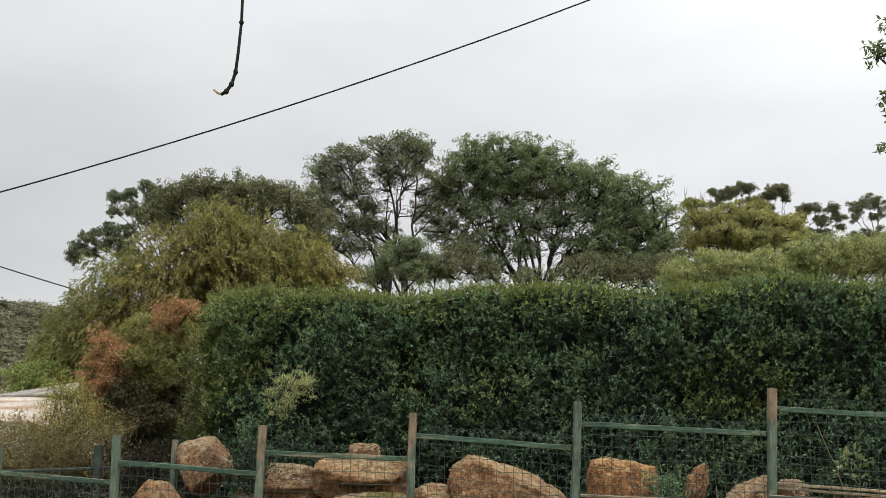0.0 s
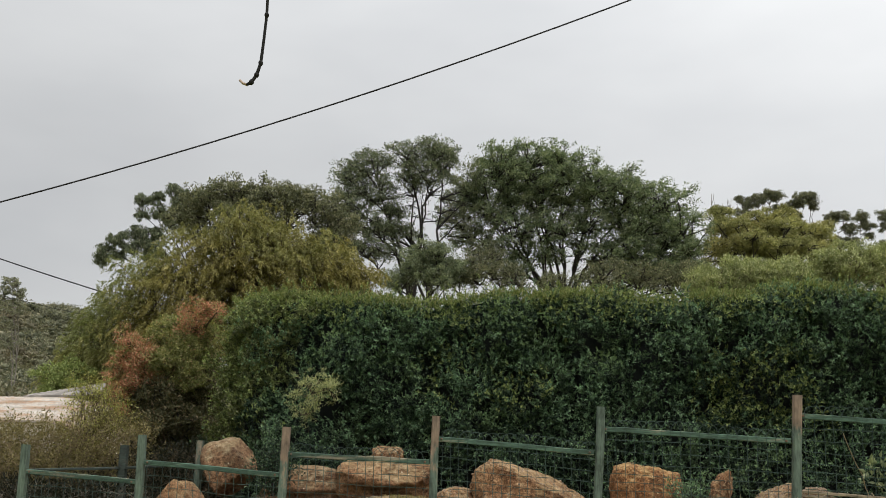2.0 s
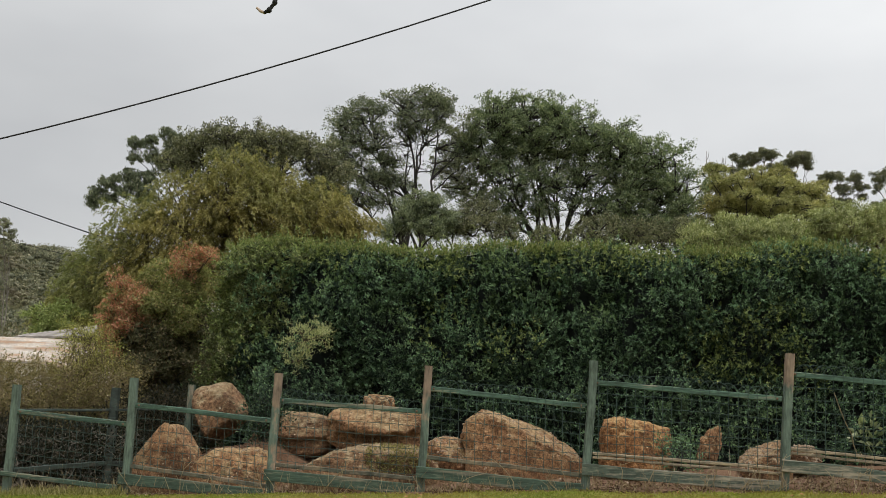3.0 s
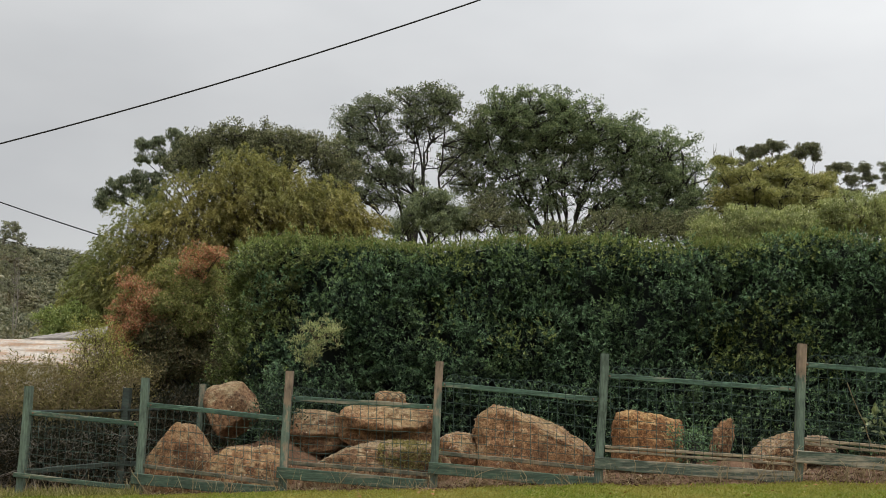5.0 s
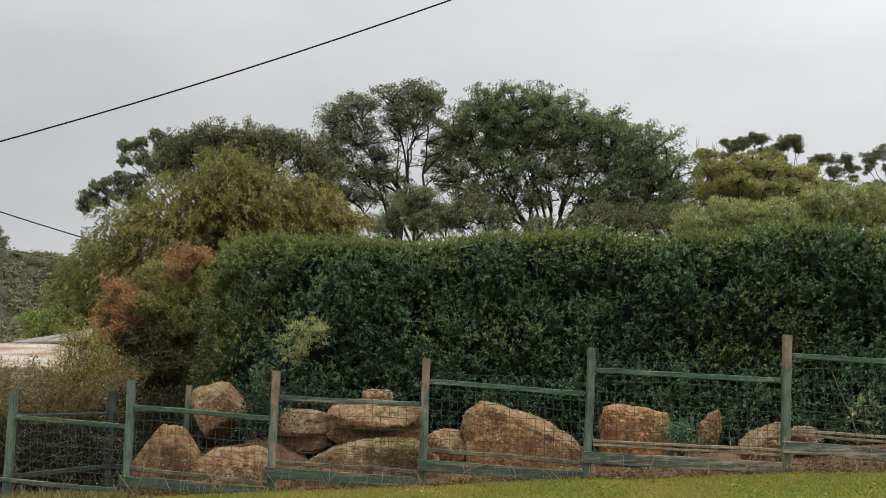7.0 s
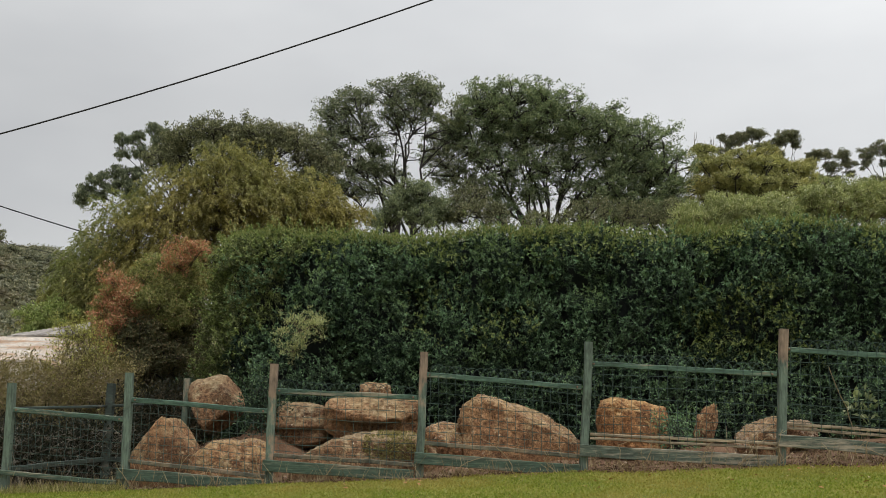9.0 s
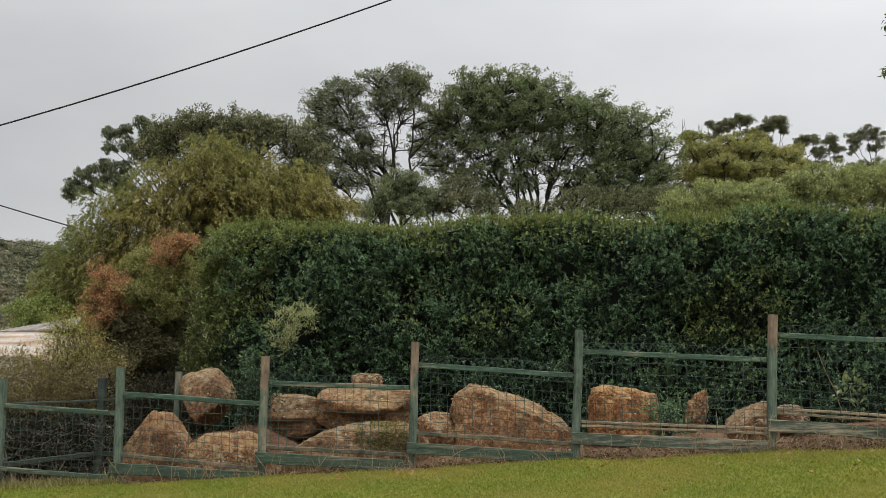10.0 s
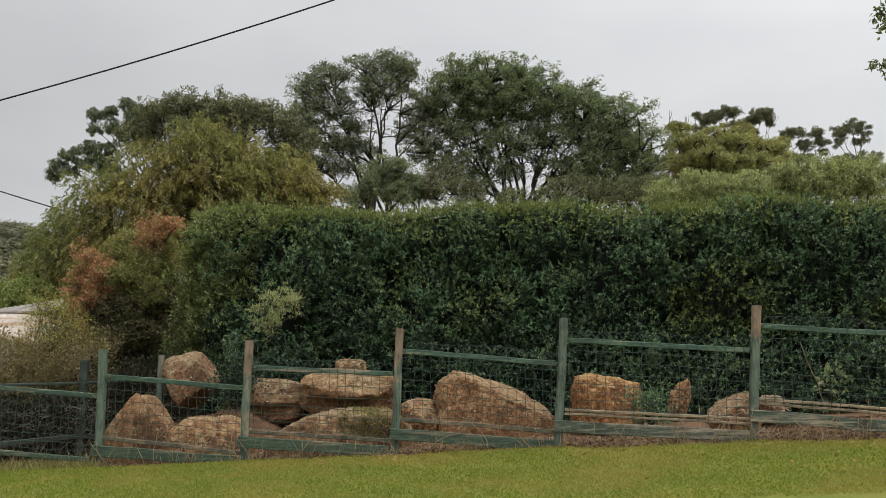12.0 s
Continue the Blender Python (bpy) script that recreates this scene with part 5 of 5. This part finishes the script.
# bare-twigged bush beyond the pen
def twiggy_bush(name, x, y, w, d, h, stems, leaves, material, label, leaf=(0.045, 0.013), bark=BARK_TWIG):
    base = at_ground(x, y)
    t = thing(name, base, label, "bush")
    s = Shape()
    ends = []
    for _ in range(stems):
        foot = np.array(base) + np.array((rng.normal(0, w * 0.25), rng.normal(0, d * 0.25), -0.05))
        goal = np.array(base) + np.array((rng.uniform(-1, 1) * w / 2, rng.uniform(-1, 1) * d / 2, h * (1 - 0.35 * rng.random() ** 2)))
        p = bend(foot, goal, 0.15, 6, 0.15)
        s.tube(p, np.linspace(0.009, 0.0025, 6), 4, False)
        for k in range(7):
            q = p[rng.integers(2, 6)]
            e = q + ball_ways(1, 0.5)[0] * rng.uniform(0.1, 0.32)
            s.tube([q, (q + e) / 2 + rng.normal(0, 0.02, 3), e], (0.003, 0.0022, 0.0012), 3, False)
            ends.append(e)
    part("twig_tangle", s, bark, t, kind="stuff")
    c = np.array(ends)
    pos, ax = clump_leaves(c, np.full((len(c), 3), 0.12), leaves, 0.1, 0.3, 0.7, 0.0, 0.3, 0.7)
    part("foliage", leaf_mesh("foliage", pos, ax, leaf[0], leaf[1], material, base), material, t, kind="stuff")


twiggy_bush("dry_bush", -6.3, 15.1, 2.9, 1.2, 1.88, 440, 16, DRY_LEAF, "brown-olive twiggy bush beyond the pen", (0.052, 0.015), BARK_STRAW)
twiggy_bush("lime_bush", -5.68, 15.25, 0.62, 0.45, 2.52 - gz_at(-5.68, 15.25), 120, 14, LIME_YELLOW, "pale lime bush with thin upright shoots")
# both dark bushes: the pen's shade is painted into their leaves
twiggy_bush("dark_bush", -4.35, 15.0, 1.5, 0.7, 1.05, 160, 15, SHADE_LEAF, "dark twiggy bush behind the pen rails", (0.05, 0.02))
twiggy_bush("dark_bush", -5.7, 14.3, 2.3, 0.8, 1.0, 230, 15, SHADE_LEAF, "dark low bush with bare grey twigs inside the pen", (0.055, 0.022), BARK_GREY)

# added shrubs stand in for hedge leaves hanging over two boulders
twiggy_bush("low_shrub", 2.44, 12.3, 0.12, 0.2, 0.36, 20, 8, HEDGE_YOUNG, "hedge overgrowth against the orange boulder, built as a low shrub", (0.04, 0.018), BARK_DARK)
twiggy_bush("low_shrub", -2.55, 12.98, 0.14, 0.3, 0.85, 40, 12, HEDGE_LEAF, "dark green shrub pushing over the perched boulder", (0.04, 0.02), BARK_DARK)

# ---- shed ----
hz = gz_at(-9.5, 19.4)
shed = thing("shed", (-9.5, 19.4, hz), "low white shed with a rust-streaked pale sheet roof", "shed")
x0, x1, y0, y1, eave, ridge = -13.0, -7.05, 18.6, 20.6, 2.12, 2.63
s = Shape()
s.add([(x0, y0, hz - 0.3), (x1, y0, hz - 0.3), (x1, y1, hz - 0.3), (x0, y1, hz - 0.3), (x0, y0, eave), (x1, y0, eave), (x1, y1, eave), (x0, y1, eave)],
      [(0, 1, 5, 4), (1, 2, 6, 5), (2, 3, 7, 6), (3, 0, 4, 7), (4, 5, 6, 7)])
part("wall", s, WHITE_WALL, shed)


def sheet(xa, xb, rows_at, n, ripple):
    """A rippled roof sheet along x; rows_at gives its (y, z) line at a place along it, and its thickness hangs below."""
    s = Shape()
    rows = []
    for i in range(n + 1):
        line = rows_at(i / n)
        x = xa + (xb - xa) * i / n
        rows += [(x, y, z + ripple * (i % 2)) for y, z in line] + [(x, y, z - 0.03) for y, z in line[::-1]]
    m = len(rows) // (n + 1)
    s.add(rows, [(i * m + j, i * m + (j + 1) % m, i * m + m + (j + 1) % m, i * m + m + j) for i in range(n) for j in range(m)] + [tuple(range(m))[::-1], tuple(range(n * m, n * m + m))])
    return s


drop = lambda u: 0.16 * float(smooth(0.8, 1.0, u)) ** 2
part("roof", sheet(x0 - 0.1, x1 + 0.1, lambda u: [(y0 - 0.12, eave + 0.035 - drop(u)), (19.1, 2.39 - drop(u)), (19.6, ridge - drop(u)), (y1 + 0.1, eave + 0.1 - drop(u))], 90, 0.006), PALE_SHEET, shed, "pale painted roof sheet with rust-tan streaks")
part("skillion_roof", sheet(-8.75, -7.3, lambda u: [(19.62, ridge + 0.02 + 0.05 * u), (20.1, ridge + 0.09 + 0.23 * u), (20.5, ridge + 0.06 + 0.1 * u)], 26, 0.012), TIN_ROOF, shed, "grey corrugated lean-to roof sheet")
for bx, bz in ((-8.6, ridge + 0.08), (-7.4, ridge + 0.26)):
    s = Shape()
    s.beam((bx, 20.1, eave + 0.1), (bx, 20.1, bz), 0.06, 0.06)
    part("bracket", s, FASCIA, shed)

tree("green_shrub", at_ground(-8.6, 21.2), [(-8.75, 21.0, 3.0, 0.4, 0.3, 0.32), (-8.35, 21.0, 3.15, 0.36, 0.3, 0.3), (-8.6, 21.0, 2.6, 0.5, 0.3, 0.3)],
     40, 0.2, 7, 0.1, 36, (0.06, 0.03), BRIGHT_LEAF, BARK_TWIG, "bright green shrub behind the shed roof", 0.03, 0.4, stems=2, category="shrub", twig=0.008)

# ---- wooded hill ----
k = 9000
hys = np.sqrt(rng.uniform(90 ** 2, 400 ** 2, k))
hxs = rng.uniform(-0.48, -0.375, k) * hys
keep = rng.random(k) < 0.085
hxs, hys = hxs[keep], hys[keep]
hzs = ground_z(hxs, hys)
hh = rng.uniform(3.5, 7.5, len(hxs)) * (0.7 + hys / 500)
nys = rng.uniform(115, 145, 26)
nxs = rng.uniform(-0.5, -0.42, 26) * nys
hxs, hys, hzs, hh = np.append(hxs, nxs), np.append(hys, nys), np.append(hzs, ground_z(nxs, nys)), np.append(hh, rng.uniform(6, 9, 26))
c = np.stack([hxs, hys, hzs + hh * 0.62], 1)
sub = np.repeat(c, 9, axis=0) + ball_ways(len(c) * 9, 0.7) * np.repeat(hh, 9)[:, None] * np.array((0.27, 0.27, 0.24))
rad = np.repeat(hh, 9)[:, None] * rng.uniform(0.1, 0.18, (len(sub), 1)) * np.array((1, 1, 0.75))
pos, ax = clump_leaves(sub, rad, 13, 0.6, 0.5, 0.3, 0, 0.3, 0.6)
lump = Shape()
for p, q in zip(sub[::2], rad[::2]):
    pebble(lump, p, q * 0.6)
lump_me = lump.mesh("far_crowns", HILL_LEAF, (0, 0, 0), True)
tagged(new("far_crowns", lump_me), "dense grey-green crowns on the far hillside", "woodland", kind="stuff")
wl_ob = new("far_woodland", leaf_mesh("far_woodland", pos, ax, 0.55, 0.38, HILL_LEAF, (0, 0, 0), face=unit(pos - np.repeat(sub, 13, axis=0)) + np.array((0, 0, 0.5))))
tagged(wl_ob, "grey-green wooded hillside far beyond the house", "woodland", kind="stuff")
# far gums: their leaf colour has the haze of distance mixed in
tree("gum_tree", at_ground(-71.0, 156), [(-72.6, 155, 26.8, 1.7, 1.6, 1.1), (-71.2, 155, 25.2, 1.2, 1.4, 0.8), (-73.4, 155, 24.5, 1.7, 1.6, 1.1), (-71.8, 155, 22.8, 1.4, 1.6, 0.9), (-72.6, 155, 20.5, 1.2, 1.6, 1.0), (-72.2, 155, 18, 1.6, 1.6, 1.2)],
     62, 0.6, 7, 0.28, 26, (0.22, 0.11), HAZE_LEAF, BARK_GREY, "tall far gum rising over the wooded hillside", 0.1, 0.6, stems=2, limbs=2, twig=0.07)
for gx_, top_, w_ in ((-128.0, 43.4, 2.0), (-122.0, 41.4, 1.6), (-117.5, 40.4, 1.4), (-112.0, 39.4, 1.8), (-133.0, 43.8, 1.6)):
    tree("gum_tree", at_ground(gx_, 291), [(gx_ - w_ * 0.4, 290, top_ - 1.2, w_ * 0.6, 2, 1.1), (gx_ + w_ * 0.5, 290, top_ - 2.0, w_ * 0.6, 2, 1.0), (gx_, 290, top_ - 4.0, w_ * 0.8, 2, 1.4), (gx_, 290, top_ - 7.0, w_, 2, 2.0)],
         40, 1.0, 6, 0.5, 14, (0.5, 0.28), HAZE_LEAF, BARK_DARK, "small gum on the crest of the far hill", 0.25, 0.7, limbs=1, twig=0.12, group="gums on the far hill crest")

# ---- overhead cables ----
def cable(name, pts, r, label):
    s = Shape()
    s.tube(pts, r, 6)
    me = s.mesh(name, CABLE, (0, 0, 0), True)
    return tagged(new(name, me), label, "cable")


u = np.linspace(-26, 34, 60)
cable("overhead_cable", np.stack([0.033 + (u - 0.033) * 0.801, np.full(60, 16.0), 1.633 + (5.067 + 0.3155 * (u + 9.18) + 0.0048 * (u + 9.18) * (u + 3.35)) * 0.801], 1), 0.013, "black overhead service cable sagging across the sky")
u = np.linspace(-30, -11.0, 30)
cable("overhead_cable", np.stack([u, np.full(30, 38.0), 8.95 - 0.325 * (u + 18.74) + 0.004 * (u + 18.74) ** 2 - 0.06], 1), 0.026, "thin black overhead cable running behind the trees")

u = np.linspace(-34, -20, 16)
cable("overhead_cable", np.stack([u, np.full(16, 60.0), 10.37 -0.204 * (u +27.47) + 0.004 * (u + 25) ** 2], 1), 0.016, "thin far cable in front of the wooded hill")

# ---- hanging twig close by ----
tw = thing("hanging_twig", (-0.28, 1.3, 2.62), "thin dark bare twig hanging down with a hooked pale tip", "twig")
s = Shape()
line = [(-0.262, 1.3, 2.75), (-0.272, 1.3, 2.5), (-0.277, 1.3, 2.36), (-0.279, 1.3, 2.285), (-0.279, 1.3, 2.232), (-0.2815, 1.3, 2.19), (-0.284, 1.3, 2.158), (-0.289, 1.3, 2.14), (-0.296, 1.3, 2.129), (-0.303, 1.3, 2.1245)]
s.tube(line, (0.0032, 0.0029, 0.0025, 0.0023, 0.0021, 0.0022, 0.0024, 0.0026, 0.0027, 0.0022), 8)
for q, r in ((4, 0.0034), (6, 0.0034), (7, 0.0036), (8, 0.0036)):
    p = np.array(line[q])
    s.tube([p + (0, 0, 0.004), p + (0, 0, 0.0015), p - (0, 0, 0.0015), p - (0, 0, 0.004)], (0.0018, r, r, 0.0018), 8)
part("stem", s, BARK_BLACK, tw, smooth=True)
s = Shape()
s.tube([(-0.302, 1.3, 2.1248), (-0.308, 1.3, 2.127), (-0.3135, 1.3, 2.132)], (0.0021, 0.002, 0.0017), 7)
part("tip", s, plain("pale_bud", (0.35, 0.26, 0.2), 0.8), tw, "pale broken tip", smooth=True)

# ---- tree at the side of the lawn ----
tree("garden_tree", at_ground(6.9, 10.3), [(4.25, 10.0, 5.62, 0.14, 0.19, 0.12), (4.48, 10.0, 5.73, 0.17, 0.22, 0.28), (4.39, 10.0, 5.09, 0.09, 0.11, 0.17), (4.37, 10.0, 4.61, 0.06, 0.07, 0.05), (4.54, 10.0, 4.97, 0.14, 0.18, 0.33), (6.0, 10.1, 6.3, 1.1, 1.0, 0.8), (7.0, 10.4, 6.0, 1.3, 1.2, 1.0)],
     90, 0.12, 6, 0.06, 10, (0.075, 0.03), TREE_LEAF, BARK_DARK, "leafy garden tree reaching over the lawn", 0.09, 0.5, droop=0.5, rise=0.0, limbs=1, twig=0.006, inner=0.2, flat=0.8)
# ---- climbing stem and weeds on the mesh ----
vine = thing("climbing_stem", (4.3, 11.2, gz_at(4.3, 11.2)), "thin pale climbing stem with grey-green leaves on the mesh", "vine")
s = Shape()
s.tube([(4.029, 11.000, 1.124), (3.995, 11.000, 1.266), (3.944, 11.000, 1.409), (3.926, 11.000, 1.512), (3.862, 11.000, 1.638), (3.800, 11.000, 1.799), (3.754, 11.000, 1.938)], np.linspace(0.007, 0.004, 7), 5)
s.tube([(4.062, 10.980, 1.137), (4.050, 10.980, 1.250), (4.003, 10.980, 1.341), (3.966, 10.980, 1.284)], (0.005, 0.004, 0.004, 0.003), 5)
part("stem", s, STRAW, vine, smooth=True)
c = np.array([(4.040, 11.050, 1.605), (4.003, 11.050, 1.547), (4.082, 11.050, 1.513), (4.108, 11.050, 1.439), (3.977, 11.050, 1.477), (4.154, 11.050, 1.572), (4.157, 11.050, 1.382), (4.134, 11.050, 1.641), (4.184, 11.050, 1.480)])
pos, ax = clump_leaves(c, np.full((len(c), 3), 0.06), 7, 0.3, 0.3, 1.0, 0, 0.2, 0.4)
part("foliage", leaf_mesh("foliage", pos, ax, 0.08, 0.038, GREY_LEAF, ORIGIN[vine.name]), GREY_LEAF, vine)
# ---- lawn grass, straw and fallen leaves ----
k = 140000
x = rng.uniform(-5.4, 5.6, k)
y = rng.uniform(8.2, 12.3, k)
m_ = y < lawn_edge(x) + rng.normal(0, 0.05, k)
x, y = x[m_], y[m_]
pos = np.stack([x, y, ground_z(x, y) + 0.004], 1)
ax = rng.normal(0, 0.6, (len(x), 3))
ax[:, 2] = 0.6
tagged(new("lawn_grass", leaf_mesh("lawn_grass", pos, ax, 0.03, 0.01, GRASS_BLADE, (0, 0, 0))), "short mown lawn grass, green turning yellow", "grass", kind="stuff")
k = 6000
x = rng.uniform(-5.6, 6.4, k)
x = x[rng.random(k) < 0.4]
k = len(x)
y = lawn_edge(x) + rng.uniform(0.0, 1.0, k) ** 1.7 * 0.75
pos = np.stack([x, y, ground_z(x, y) - 0.01], 1)
ax = rng.normal(0, 0.8, (k, 3))
ax[:, 2] = np.abs(ax[:, 2]) + 0.35
tagged(new("dry_grass", leaf_mesh("dry_grass", pos, ax, rng.uniform(0.05, 0.34, k) * rng.uniform(0.25, 1, k) ** 1.5, 0.006, STRAW, (0, 0, 0))), "dry straw-coloured grass stalks along the fence foot", "grass", kind="stuff")
k = 1200
x = rng.uniform(-5.6, 6.0, k)
y = fence_y(x) - 0.12 + rng.uniform(-0.08, 0.3, k)
pos = np.stack([x, y, ground_z(x, y) - 0.01], 1)
ax = rng.normal(0, 0.45, (k, 3))
ax[:, 2] = 1
tagged(new("dry_stalks", leaf_mesh("dry_stalks", pos, ax, rng.uniform(0.08, 0.5, k) * rng.uniform(0.4, 1, k), 0.0065, STRAW, (0, 0, 0))), "pale dead weed stalks standing against the gravel boards", "grass", kind="stuff")
k = 16000
x = rng.uniform(-5.6, 6.4, k)
y = lawn_edge(x) + 0.03 + 2.5 * rng.random(k) ** 1.6
pos = np.stack([x, y, ground_z(x, y) + 0.004], 1)
ax = rng.normal(0, 1, (k, 3)) * np.array((1, 1, 0.15))
tagged(new("leaf_litter", leaf_mesh("leaf_litter", pos, ax, 0.045, 0.018, leaf_material("brown_litter", [(0.0, (0.05, 0.03, 0.02)), (0.7, (0.15, 0.09, 0.055)), (1.0, (0.32, 0.23, 0.14))]), (0, 0, 0))), "brown fallen leaf litter on the soil bank", "leaf litter", kind="stuff")
k = 5200
x = rng.uniform(-6.2, -3.85, k)
y = fence_y(x) - 0.3 + rng.uniform(0, 1, k) ** 1.4 * 0.85
pos = np.stack([x, y, ground_z(x, y) - 0.005], 1)
ax = rng.normal(0, 0.45, (k, 3))
ax[:, 2] = 0.8
tagged(new("fringe_grass", leaf_mesh("fringe_grass", pos, ax, rng.uniform(0.04, 0.13, k), 0.008, FRINGE, (0, 0, 0))), "ragged yellow-green grass fringe under the pen rail", "grass", kind="stuff")
lv = leaf_mesh("fallen_leaf", np.zeros((1, 3)), np.array([[1.0, 0, 0.05]]), 0.075, 0.045, FALLEN, (0, 0, 0), 0.2, np.array([[0, 0, 1.0]]))
for i in range(120):
    fx = rng.uniform(-1.5, 5.0) if i % 3 else rng.uniform(3.2, 5.2)
    fyy = float(lawn_edge(fx)) - 0.1 - abs(rng.normal(0, 0.9))
    ob = new("fallen_leaf", lv)
    k_ = rng.uniform(0.5, 1.25)
    ob.matrix_basis = pose(fx, fyy, gz_at(fx, fyy) + 0.022, rng.normal(0, 14), rng.normal(0, 14), rng.uniform(0, 360)) @ Matrix.Scale(k_, 4)
    tagged(ob, "yellow-brown fallen leaf lying on the lawn", "leaf", "fallen leaves on the lawn")


# ---- pale dead weed stalks leaning on the boards ----
for i in range(44):
    sx = rng.uniform(0.6, 5.3) if i < 33 else rng.uniform(-3.8, 1.1)
    sy = float(fence_y(sx)) - 0.13 - rng.uniform(0, 0.1)
    tall, lean_, curl = rng.uniform(0.18, 0.5), rng.normal(0, 0.16), rng.normal(0, 0.1)
    g = gz_at(sx, sy)
    s = Shape()
    u = np.linspace(0, 1, 8)
    line = np.stack([sx + lean_ * u + curl * u ** 3 + rng.normal(0, 0.006, 8), sy + 0.03 * u ** 2 - 0.02 * u, g - 0.02 + tall * (u - 0.12 * u ** 3)], 1)
    s.tube(line, np.linspace(0.0055, 0.0028, 8), 5)
    fork_ = line[4 + i % 3]
    s.tube([fork_, fork_ + (rng.normal(0, 0.04), 0, 0.05), fork_ + (rng.normal(0, 0.07), -0.01, 0.1)], (0.0032, 0.0026, 0.0016), 4)
    tagged(new("weed_stalk", s.mesh("weed_stalk", STRAW, (0, 0, 0), True)), "pale dry weed stalk leaning on the fence board", "weed", "dead weed stalks at the fence")
